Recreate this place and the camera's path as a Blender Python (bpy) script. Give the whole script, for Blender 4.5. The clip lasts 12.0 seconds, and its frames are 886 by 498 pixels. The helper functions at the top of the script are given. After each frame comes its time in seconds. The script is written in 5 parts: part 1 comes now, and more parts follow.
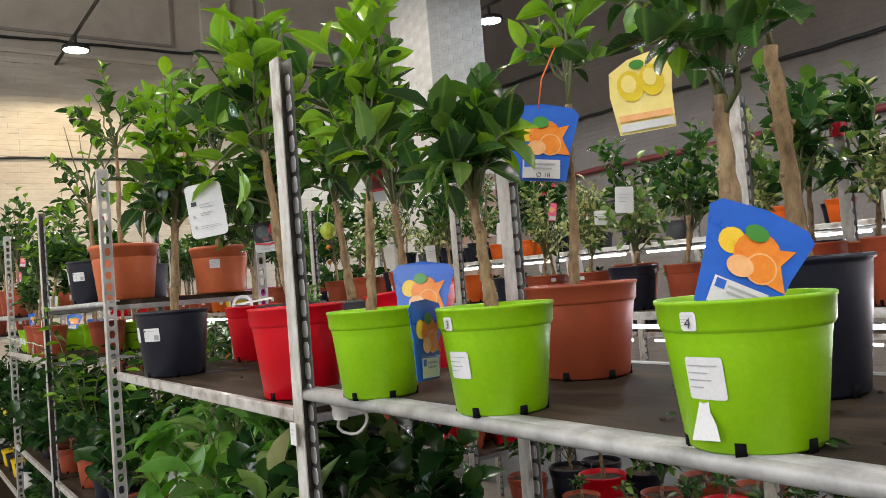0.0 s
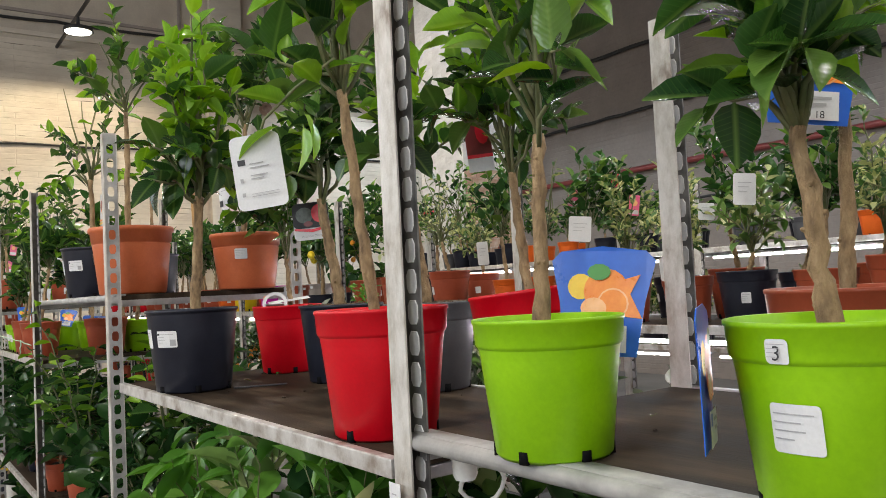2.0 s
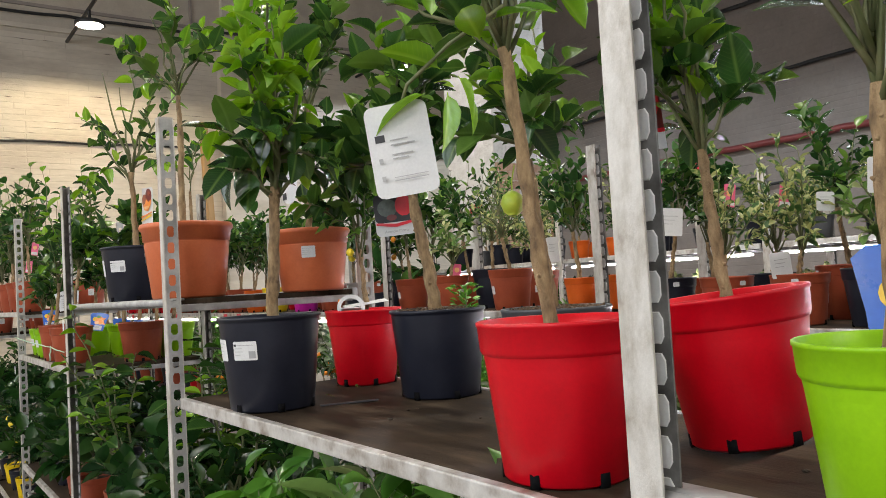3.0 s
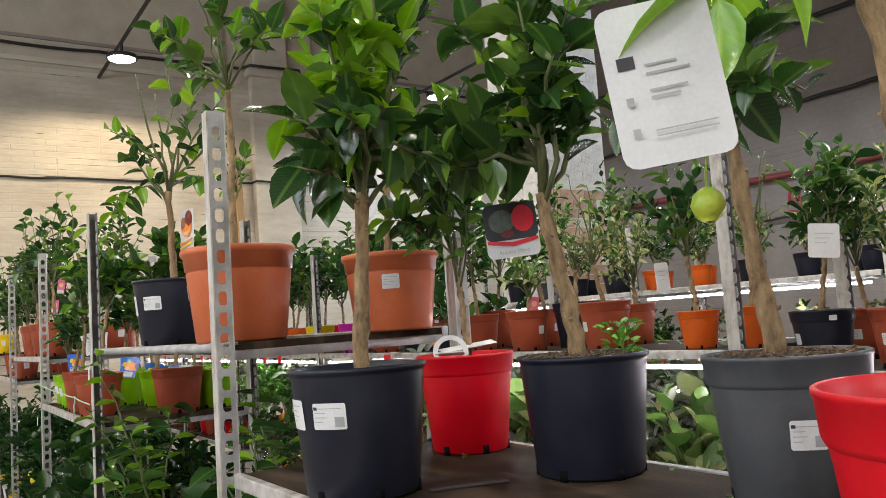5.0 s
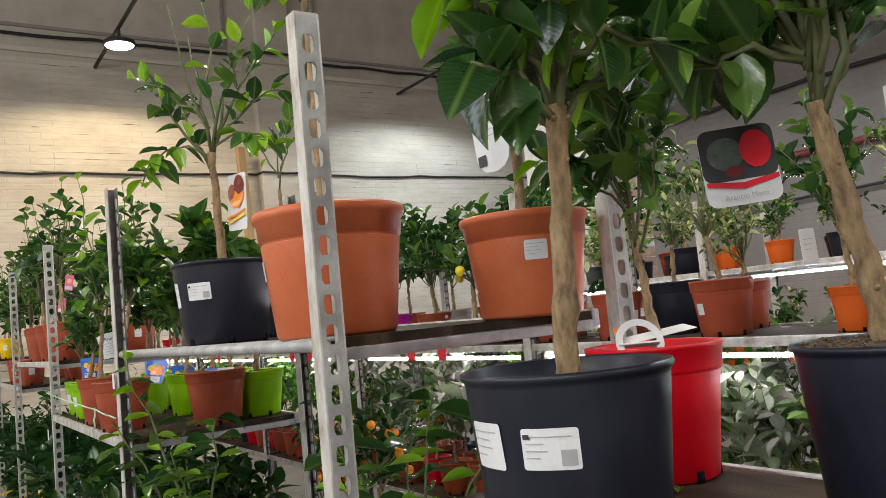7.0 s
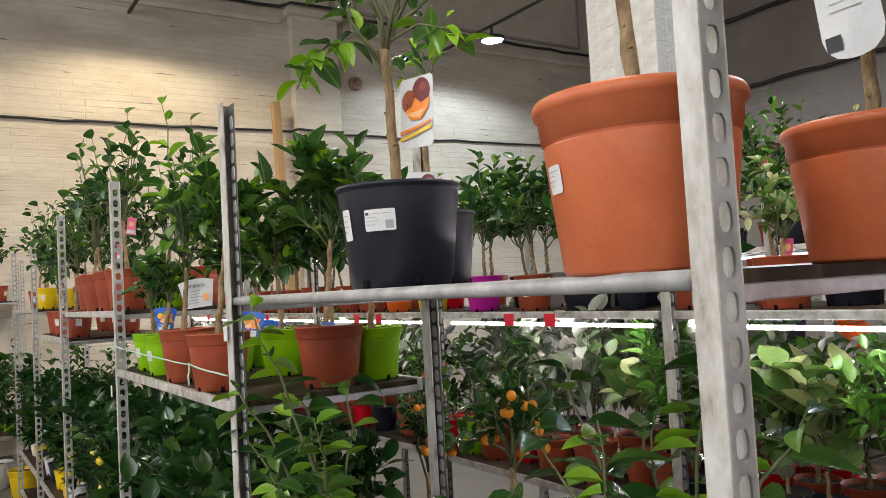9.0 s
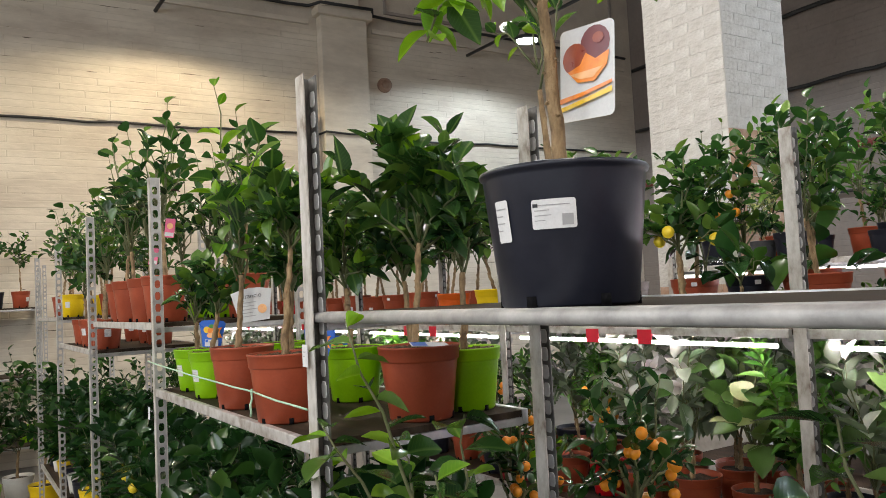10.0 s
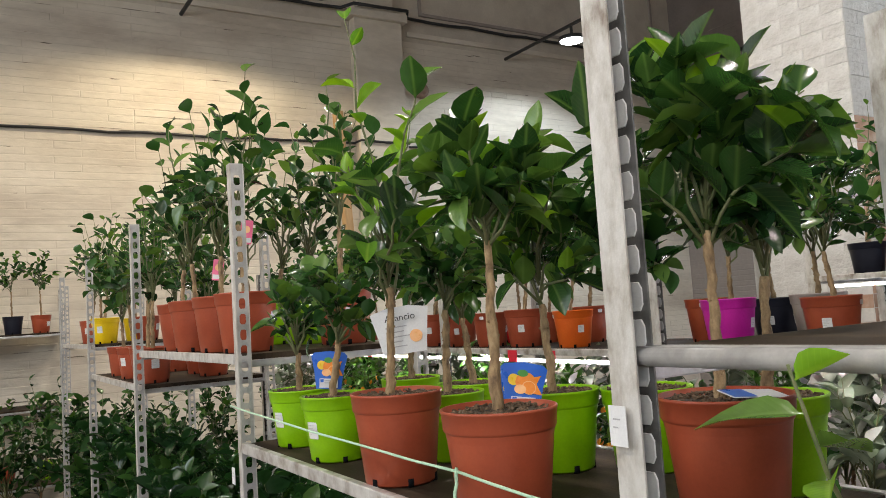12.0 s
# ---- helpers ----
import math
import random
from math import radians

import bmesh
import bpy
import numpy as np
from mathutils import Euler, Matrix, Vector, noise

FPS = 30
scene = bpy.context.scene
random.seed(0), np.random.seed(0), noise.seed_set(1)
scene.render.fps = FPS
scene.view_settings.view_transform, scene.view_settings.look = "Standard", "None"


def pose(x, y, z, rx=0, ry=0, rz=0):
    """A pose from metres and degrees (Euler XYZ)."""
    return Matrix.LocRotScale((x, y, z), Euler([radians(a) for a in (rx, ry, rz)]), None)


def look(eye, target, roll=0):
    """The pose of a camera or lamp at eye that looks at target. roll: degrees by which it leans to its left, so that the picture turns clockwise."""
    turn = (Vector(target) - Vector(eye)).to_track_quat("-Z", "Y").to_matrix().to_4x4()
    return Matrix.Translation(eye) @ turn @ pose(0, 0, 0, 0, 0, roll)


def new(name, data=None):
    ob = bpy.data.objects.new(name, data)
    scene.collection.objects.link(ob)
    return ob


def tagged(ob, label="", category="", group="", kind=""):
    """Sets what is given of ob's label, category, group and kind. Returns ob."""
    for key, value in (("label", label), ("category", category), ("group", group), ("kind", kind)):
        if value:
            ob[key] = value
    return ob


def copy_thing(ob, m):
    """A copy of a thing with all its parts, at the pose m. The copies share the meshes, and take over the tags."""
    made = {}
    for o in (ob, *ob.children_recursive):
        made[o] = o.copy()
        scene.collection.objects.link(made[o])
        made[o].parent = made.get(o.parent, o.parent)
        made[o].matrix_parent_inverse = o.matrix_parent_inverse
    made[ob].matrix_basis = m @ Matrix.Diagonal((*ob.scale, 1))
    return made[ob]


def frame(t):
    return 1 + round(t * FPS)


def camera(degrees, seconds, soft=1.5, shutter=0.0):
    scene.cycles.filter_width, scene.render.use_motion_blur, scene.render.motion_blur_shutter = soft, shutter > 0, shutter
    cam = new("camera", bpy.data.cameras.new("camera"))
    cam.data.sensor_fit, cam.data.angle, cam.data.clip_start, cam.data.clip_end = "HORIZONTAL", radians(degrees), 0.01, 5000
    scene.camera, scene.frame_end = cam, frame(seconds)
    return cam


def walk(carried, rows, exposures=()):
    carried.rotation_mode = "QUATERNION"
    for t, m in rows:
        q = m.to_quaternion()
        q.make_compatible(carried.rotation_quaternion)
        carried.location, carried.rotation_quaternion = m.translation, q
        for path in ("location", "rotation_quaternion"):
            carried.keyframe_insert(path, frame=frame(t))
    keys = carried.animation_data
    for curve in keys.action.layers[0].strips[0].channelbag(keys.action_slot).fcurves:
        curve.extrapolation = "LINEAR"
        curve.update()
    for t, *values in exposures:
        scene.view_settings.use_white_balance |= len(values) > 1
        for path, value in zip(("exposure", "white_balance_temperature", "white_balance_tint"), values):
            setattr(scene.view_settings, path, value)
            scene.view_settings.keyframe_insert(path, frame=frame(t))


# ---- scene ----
cam = camera(58.9, 12.0, 0.9)
METRES, EYE, TILT, LEAN, TURN = 3.54, 1.48, 0.0, 0.0, -35.6
ROWS = [
    (0.0, 0.0, 0.0, 0.0, 0.19, 2.4, 4.51),
    (0.5, -0.0193, 0.0241, 0.0013, 0.49, 2.44, 4.23),
    (1.0, -0.0365, 0.0683, 0.0018, 0.8, 2.54, 3.67),
    (1.5, -0.0474, 0.1102, 0.0045, 0.42, 2.65, 3.22),
    (2.0, -0.0631, 0.1303, 0.0005, -0.16, 2.72, 2.92),
    (2.5, -0.0964, 0.1723, 0.0063, -0.77, 2.54, 2.92),
    (3.0, -0.1267, 0.1959, 0.0068, 0.05, 2.49, 3.32),
    (5.0, -0.1793, 0.3152, 0.0105, 2.02, 5.23, 3.96),
    (5.5, -0.2177, 0.3325, 0.0144, 0.1, 5.91, 4.04),
    (6.0, -0.2348, 0.3481, 0.0131, -1.98, 5.99, 4.46),
    (6.5, -0.2419, 0.3749, 0.0075, -1.23, 5.36, 5.13),
    (7.0, -0.255, 0.4311, 0.0117, 1.9, 4.72, 5.47),
    (7.5, -0.2727, 0.4611, 0.0086, 4.11, 3.79, 5.1),
    (9.5, -0.4002, 0.5608, 0.0063, 2.04, 2.68, 2.97),
    (10.0, -0.4266, 0.6139, 0.0131, 3.47, 3.29, 2.89),
    (10.5, -0.4552, 0.6535, 0.0145, 4.35, 3.7, 2.89),
    (11.0, -0.4967, 0.6918, 0.0195, 4.46, 4.17, 3.14),
    (11.5, -0.5297, 0.7291, 0.019, 4.32, 4.36, 3.46),
    (12.0, -0.553, 0.784, 0.0204, 4.22, 4.6, 3.72),
]
walk(cam, [(t, pose(0, 0, EYE, TILT, LEAN, TURN) @ pose(METRES * x, METRES * y, METRES * z, 90 + pitch, roll, yaw)) for t, x, y, z, yaw, pitch, roll in ROWS])


# ---- light ----
world = bpy.data.worlds.new("world")
scene.world = world
world.use_nodes = True
world.node_tree.nodes["Background"].inputs[0].default_value = (0.55, 0.6, 0.7, 1)
world.node_tree.nodes["Background"].inputs[1].default_value = 0.05
# strength of the fill from unseen windows added in the west wall
FILL_WATTS = (250.0, 150.0, 165.0)
SPOT_WATTS, WARM, WHITE, COOL = 212.0, (1.0, 0.84, 0.58), (1.0, 0.92, 0.82), (0.78, 0.9, 1.0)
END_Y, RIGHT_X, LEFT_X, BACK_Y, TOP_Z = 11.7, 9.6, -5.2, -7.0, 6.9
LAMP_X, LAMP_Y, LAMP_Z = (-2.2, 2.06, 6.33), (10.35, 7.45, 4.55, 1.65, -1.25, -4.15), 4.70


def spot(x, y, z, colour, watts):
    data = bpy.data.lights.new("lamp_light", "SPOT")
    data.energy, data.color, data.spot_size, data.spot_blend, data.shadow_soft_size = watts, colour, radians(166), 0.3, 0.09
    ob = new("lamp_light", data)
    ob.matrix_world = pose(x, y, z)
    return ob


# ---- materials ----
def nodes_of(name):
    m = bpy.data.materials.new(name)
    m.use_nodes = True
    return m, m.node_tree, m.node_tree.nodes["Principled BSDF"]


def node(tree, kind, **values):
    n = tree.nodes.new(kind)
    for key, value in values.items():
        n.inputs[key.replace("_", " ")].default_value = value
    return n


def ramp(tree, source, stops):
    r = tree.nodes.new("ShaderNodeValToRGB")
    while len(r.color_ramp.elements) < len(stops):
        r.color_ramp.elements.new(0.5)
    for e, (at, colour) in zip(r.color_ramp.elements, stops):
        e.position, e.color = at, (*colour, 1)
    tree.links.new(source, r.inputs[0])
    return r


def surface(name, colours, rough=0.5, metal=0.0, scale=8.0, fine=60.0, bump=0.1, depth=0.002, stretch=(1, 1, 1), vary=0.0, rough_vary=0.12, spec=0.5, coat=0.0):
    """A surface with a coarse mottle between the colours, a fine grain, uneven gloss and relief."""
    m, tree, p = nodes_of(name)
    link = tree.links.new
    where = tree.nodes.new("ShaderNodeTexCoord")
    mapping = tree.nodes.new("ShaderNodeMapping")
    mapping.inputs["Scale"].default_value = stretch
    link(where.outputs["Object"], mapping.inputs[0])
    coarse = node(tree, "ShaderNodeTexNoise", Scale=scale, Detail=6.0, Roughness=0.6)
    grain = node(tree, "ShaderNodeTexNoise", Scale=fine, Detail=4.0, Roughness=0.65)
    link(mapping.outputs[0], coarse.inputs["Vector"])
    link(mapping.outputs[0], grain.inputs["Vector"])
    count = len(colours)
    r = ramp(tree, coarse.outputs["Fac"], [(0.3 + 0.4 * k / max(count - 1, 1), c) for k, c in enumerate(colours)])
    tone = tree.nodes.new("ShaderNodeHueSaturation")
    link(r.outputs[0], tone.inputs["Color"])
    value = node(tree, "ShaderNodeMapRange")
    value.inputs["To Min"].default_value, value.inputs["To Max"].default_value = 0.86, 1.12
    link(grain.outputs["Fac"], value.inputs["Value"])
    if vary:
        info = tree.nodes.new("ShaderNodeObjectInfo")
        spread = node(tree, "ShaderNodeMapRange")
        spread.inputs["To Min"].default_value, spread.inputs["To Max"].default_value = 1 - vary, 1 + vary
        link(info.outputs["Random"], spread.inputs["Value"])
        both = tree.nodes.new("ShaderNodeMath")
        both.operation = "MULTIPLY"
        link(value.outputs[0], both.inputs[0])
        link(spread.outputs[0], both.inputs[1])
        link(both.outputs[0], tone.inputs["Value"])
    else:
        link(value.outputs[0], tone.inputs["Value"])
    link(tone.outputs[0], p.inputs["Base Color"])
    gloss = node(tree, "ShaderNodeMapRange")
    gloss.inputs["To Min"].default_value, gloss.inputs["To Max"].default_value = max(rough - rough_vary, 0.05), min(rough + rough_vary, 1)
    link(coarse.outputs["Fac"], gloss.inputs["Value"])
    link(gloss.outputs[0], p.inputs["Roughness"])
    p.inputs["Metallic"].default_value = metal
    p.inputs["Specular IOR Level"].default_value = spec
    p.inputs["Coat Weight"].default_value = coat
    if bump:
        b = node(tree, "ShaderNodeBump", Strength=bump, Distance=depth)
        link(grain.outputs["Fac"], b.inputs["Height"])
        link(b.outputs[0], p.inputs["Normal"])
    return m


def leaf_material(name, dark, mid, light, joined, rough=0.33, blotch=None):
    """Waxy leaf: tone by leaf, paler veins, light that shines through the blade."""
    m, tree, p = nodes_of(name)
    link = tree.links.new
    where = tree.nodes.new("ShaderNodeTexCoord")
    if joined:
        chance = tree.nodes.new("ShaderNodeNewGeometry").outputs["Random Per Island"]
    else:
        chance = tree.nodes.new("ShaderNodeObjectInfo").outputs["Random"]
    r = ramp(tree, chance, [(0.0, dark), (0.38, mid), (0.62, mid), (1.0, light)])
    mottle = node(tree, "ShaderNodeTexNoise", Scale=38.0, Detail=4.0)
    link(where.outputs["Object"], mottle.inputs["Vector"])
    tone = tree.nodes.new("ShaderNodeHueSaturation")
    value = node(tree, "ShaderNodeMapRange")
    value.inputs["To Min"].default_value, value.inputs["To Max"].default_value = 0.75, 1.25
    link(mottle.outputs["Fac"], value.inputs["Value"])
    link(value.outputs[0], tone.inputs["Value"])
    link(r.outputs[0], tone.inputs["Color"])
    colour = tone.outputs[0]
    if blotch:
        spots = node(tree, "ShaderNodeTexNoise", Scale=38.0, Detail=2.0)
        link(where.outputs["Object"], spots.inputs["Vector"])
        edge = ramp(tree, spots.outputs["Fac"], [(0.47, (0, 0, 0)), (0.53, (1, 1, 1))])
        mixed = tree.nodes.new("ShaderNodeMix")
        mixed.data_type = "RGBA"
        link(edge.outputs[0], mixed.inputs["Factor"])
        link(colour, mixed.inputs["A"])
        mixed.inputs["B"].default_value = (*blotch, 1)
        colour = mixed.outputs["Result"]
    height = mottle.outputs["Fac"]
    if not joined:
        axes = tree.nodes.new("ShaderNodeSeparateXYZ")
        link(where.outputs["Object"], axes.inputs[0])
        off = tree.nodes.new("ShaderNodeMath")
        off.operation = "ABSOLUTE"
        link(axes.outputs["Y"], off.inputs[0])
        slant = tree.nodes.new("ShaderNodeMath")
        slant.operation = "MULTIPLY_ADD"
        link(off.outputs[0], slant.inputs[0])
        slant.inputs[1].default_value = -0.8
        link(axes.outputs["X"], slant.inputs[2])
        comb = tree.nodes.new("ShaderNodeCombineXYZ")
        link(slant.outputs[0], comb.inputs["X"])
        veins = node(tree, "ShaderNodeTexWave", Scale=46.0, Distortion=2.5)
        link(comb.outputs[0], veins.inputs["Vector"])
        rib = ramp(tree, off.outputs[0], [(0.0, (0.5, 0.5, 0.5)), (0.0014, (0, 0, 0))])
        thin = ramp(tree, veins.outputs["Fac"], [(0.86, (0, 0, 0)), (1.0, (0.09, 0.09, 0.09))])
        both = tree.nodes.new("ShaderNodeMath")
        both.operation = "MAXIMUM"
        link(rib.outputs[0], both.inputs[0])
        link(thin.outputs[0], both.inputs[1])
        paler = tree.nodes.new("ShaderNodeMix")
        paler.data_type = "RGBA"
        link(both.outputs[0], paler.inputs["Factor"])
        link(colour, paler.inputs["A"])
        paler.inputs["B"].default_value = (light[0] * 1.3, light[1] * 1.2, light[2] * 1.6, 1)
        colour = paler.outputs["Result"]
        add = tree.nodes.new("ShaderNodeMath")
        add.operation = "MULTIPLY_ADD"
        link(veins.outputs["Fac"], add.inputs[0])
        add.inputs[1].default_value = 0.1
        link(mottle.outputs["Fac"], add.inputs[2])
        height = add.outputs[0]
    link(colour, p.inputs["Base Color"])
    p.inputs["Roughness"].default_value = rough
    p.inputs["Specular IOR Level"].default_value = 0.6
    b = node(tree, "ShaderNodeBump", Strength=0.4, Distance=0.0022)
    link(height, b.inputs["Height"])
    link(b.outputs[0], p.inputs["Normal"])
    glow = tree.nodes.new("ShaderNodeBsdfTranslucent")
    lighter = tree.nodes.new("ShaderNodeHueSaturation")
    lighter.inputs["Saturation"].default_value, lighter.inputs["Value"].default_value = 1.1, 1.7
    link(colour, lighter.inputs["Color"])
    link(lighter.outputs[0], glow.inputs["Color"])
    mix = tree.nodes.new("ShaderNodeMixShader")
    mix.inputs[0].default_value = 0.22
    link(p.outputs[0], mix.inputs[1])
    link(glow.outputs[0], mix.inputs[2])
    link(mix.outputs[0], tree.nodes["Material Output"].inputs["Surface"])
    return m


def glowing(name, colour, strength):
    m, tree, p = nodes_of(name)
    p.inputs["Base Color"].default_value = (*colour, 1)
    p.inputs["Emission Color"].default_value = (*colour, 1)
    p.inputs["Emission Strength"].default_value = strength
    return m


PLASTIC = dict(rough=0.38, spec=0.32, scale=14.0, fine=180.0, bump=0.12, depth=0.0006, vary=0.06)
POT = {
    "green": surface("lime_plastic", [(0.19, 0.41, 0.002), (0.24, 0.48, 0.003)], **PLASTIC),
    "red": surface("red_plastic", [(0.5, 0.001, 0.009), (0.58, 0.002, 0.012)], **PLASTIC),
    "black": surface("black_plastic", [(0.01, 0.0115, 0.02), (0.018, 0.02, 0.031)], **PLASTIC),
    "grey": surface("dark_grey_plastic", [(0.06, 0.063, 0.07), (0.085, 0.088, 0.096)], **PLASTIC),
    "terracotta": surface("terracotta_plastic", [(0.44, 0.105, 0.04), (0.53, 0.14, 0.055)], **PLASTIC),
    "brown": surface("brown_terracotta_plastic", [(0.27, 0.052, 0.024), (0.34, 0.072, 0.032)], **PLASTIC),
    "orange": surface("orange_plastic", [(0.62, 0.1, 0.012), (0.68, 0.13, 0.016)], **PLASTIC),
    "yellow": surface("yellow_plastic", [(0.75, 0.5, 0.008), (0.8, 0.56, 0.012)], **PLASTIC),
    "magenta": surface("magenta_plastic", [(0.5, 0.015, 0.3), (0.56, 0.02, 0.36)], **PLASTIC),
    "white": surface("white_plastic", [(0.62, 0.6, 0.56), (0.72, 0.7, 0.66)], **PLASTIC),
    "taupe": surface("taupe_plastic", [(0.3, 0.26, 0.23), (0.36, 0.31, 0.28)], **PLASTIC),
}
POT_WORDS = {"green": "lime green", "red": "bright red", "black": "black", "grey": "dark grey", "terracotta": "terracotta-coloured", "brown": "brown terracotta-coloured", "orange": "orange", "yellow": "yellow", "magenta": "magenta", "white": "white", "taupe": "grey-brown"}
SOIL = surface("potting_soil", [(0.02, 0.013, 0.009), (0.06, 0.04, 0.027), (0.1, 0.075, 0.05)], rough=0.95, scale=60, fine=300, bump=0.9, depth=0.006)
SOIL_CHIP = surface("bark_chip_mulch", [(0.03, 0.018, 0.01), (0.09, 0.055, 0.03), (0.16, 0.1, 0.06)], rough=0.9, scale=140, fine=400, bump=0.5)
SLOT = surface("dark_slot", [(0.003, 0.003, 0.004), (0.006, 0.006, 0.007)], rough=0.95, spec=0.1, bump=0)
BARK = surface("citrus_bark", [(0.1, 0.06, 0.03), (0.26, 0.17, 0.085), (0.39, 0.275, 0.15)], rough=0.8, scale=70, fine=260, bump=1.0, depth=0.004, stretch=(1, 1, 0.4))
TWIG = surface("green_twig", [(0.07, 0.1, 0.03), (0.16, 0.15, 0.07)], rough=0.65, scale=40, fine=200, bump=0.3)
LEAF = leaf_material("citrus_leaf", (0.011, 0.034, 0.011), (0.032, 0.085, 0.019), (0.12, 0.215, 0.036), False, 0.22)
LEAF_YOUNG = leaf_material("young_citrus_leaf", (0.09, 0.22, 0.02), (0.16, 0.32, 0.026), (0.26, 0.44, 0.042), False, 0.26)
LEAF_MASS = leaf_material("citrus_foliage", (0.01, 0.034, 0.011), (0.031, 0.085, 0.02), (0.13, 0.225, 0.038), True, 0.26)
LEAF_FRESH = leaf_material("fresh_foliage", (0.05, 0.15, 0.02), (0.09, 0.24, 0.03), (0.18, 0.36, 0.06), True, 0.3)
# glossy and darker than LEAF_MASS; on the lower decks it also paints shade
LEAF_DEEP = leaf_material("glossy_shaded_foliage", (0.01, 0.033, 0.011), (0.02, 0.062, 0.015), (0.055, 0.12, 0.022), True, 0.24)
LEAF_PALE = leaf_material("variegated_foliage", (0.025, 0.07, 0.018), (0.05, 0.115, 0.03), (0.11, 0.19, 0.05), True, 0.36, (0.36, 0.38, 0.15))
LEAF_CREAM = leaf_material("cream_edged_foliage", (0.06, 0.14, 0.03), (0.14, 0.24, 0.06), (0.58, 0.56, 0.3), True, 0.34)
LEAF_SILVER = leaf_material("silvery_foliage", (0.05, 0.1, 0.03), (0.2, 0.24, 0.16), (0.72, 0.66, 0.68), True, 0.34)
STEEL = surface("galvanised_steel", [(0.36, 0.36, 0.37), (0.5, 0.5, 0.51), (0.62, 0.62, 0.62)], rough=0.42, metal=0.85, scale=18, fine=120, bump=0.15, depth=0.001)
STEEL_WORN = surface("worn_galvanised_steel", [(0.3, 0.25, 0.21), (0.58, 0.56, 0.54), (0.72, 0.71, 0.69)], rough=0.5, metal=0.55, scale=22, fine=140, bump=0.25, depth=0.0015)
POST_PAINT = surface("chipped_off_white_post_paint", [(0.17, 0.13, 0.1), (0.4, 0.37, 0.33), (0.53, 0.51, 0.48), (0.6, 0.58, 0.55)], rough=0.55, metal=0.15, scale=30, fine=150, bump=0.5, depth=0.002, stretch=(1, 1, 0.45))
# pale colour that paints the light coming through the post slots
SLOT_LIGHT = surface("painted_slot_light", [(0.6, 0.6, 0.6), (0.76, 0.76, 0.75)], rough=0.5, metal=0.2, scale=30, fine=160, bump=0.15)
RAIL_ZINC = surface("matt_galvanised_rail", [(0.26, 0.255, 0.25), (0.38, 0.375, 0.37), (0.5, 0.49, 0.48)], rough=0.58, metal=0.35, scale=20, fine=120, bump=0.25, depth=0.0012, spec=0.35)
# steel darkened to paint the shade inside the open channels
STEEL_SHADE = surface("shaded_steel", [(0.09, 0.086, 0.082), (0.17, 0.165, 0.158), (0.27, 0.26, 0.25)], rough=0.55, metal=0.5, scale=24, fine=140, bump=0.2, depth=0.001)
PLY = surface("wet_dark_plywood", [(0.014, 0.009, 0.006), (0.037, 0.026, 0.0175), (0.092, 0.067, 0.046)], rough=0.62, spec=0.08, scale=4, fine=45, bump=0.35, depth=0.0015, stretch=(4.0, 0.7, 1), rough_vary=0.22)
PAPER = surface("white_card", [(0.6, 0.6, 0.61), (0.67, 0.67, 0.67)], rough=0.55, scale=20, fine=300, bump=0.05)
INK = surface("black_ink", [(0.02, 0.02, 0.025), (0.035, 0.035, 0.04)], rough=0.6, bump=0)
INK_GREY = surface("grey_ink", [(0.32, 0.32, 0.33), (0.4, 0.4, 0.4)], rough=0.6, bump=0)
BLUE_CARD = surface("blue_card", [(0.015, 0.1, 0.5), (0.025, 0.14, 0.6)], rough=0.3, scale=20, bump=0)
ORANGE_INK = surface("orange_print", [(0.8, 0.2, 0.02), (0.85, 0.3, 0.04)], rough=0.3, scale=60, bump=0)
ORANGE_PALE = surface("pale_orange_print", [(0.85, 0.42, 0.16), (0.88, 0.5, 0.25)], rough=0.3, scale=90, bump=0)
YELLOW_INK = surface("yellow_print", [(0.8, 0.5, 0.02), (0.85, 0.6, 0.06)], rough=0.3, scale=60, bump=0)
YELLOW_PALE = surface("pale_yellow_print", [(0.85, 0.68, 0.18), (0.88, 0.74, 0.3)], rough=0.3, bump=0)
GREEN_INK = surface("green_print", [(0.05, 0.22, 0.04), (0.08, 0.3, 0.05)], rough=0.3, bump=0)
RED_INK = surface("red_print", [(0.6, 0.01, 0.03), (0.68, 0.02, 0.04)], rough=0.3, bump=0)
RUST_INK = surface("rust_red_print", [(0.2, 0.03, 0.02), (0.36, 0.08, 0.03)], rough=0.3, scale=50, bump=0)
SLATE_INK = surface("slate_green_print", [(0.05, 0.065, 0.055), (0.12, 0.14, 0.12)], rough=0.4, scale=80, bump=0)
MAROON_INK = surface("maroon_print", [(0.12, 0.015, 0.02), (0.2, 0.03, 0.03)], rough=0.3, bump=0)
PINK_INK = surface("pink_print", [(0.75, 0.1, 0.22), (0.8, 0.16, 0.3)], rough=0.35, bump=0)
RED_TAPE = surface("red_tape", [(0.65, 0.01, 0.03), (0.72, 0.02, 0.05)], rough=0.4, bump=0.05)
STRING = surface("pale_green_string", [(0.35, 0.55, 0.38), (0.5, 0.68, 0.5)], rough=0.8, fine=400, bump=0.4)
STRING_ORANGE = surface("orange_string", [(0.7, 0.12, 0.03), (0.8, 0.18, 0.05)], rough=0.8, fine=400, bump=0.4)
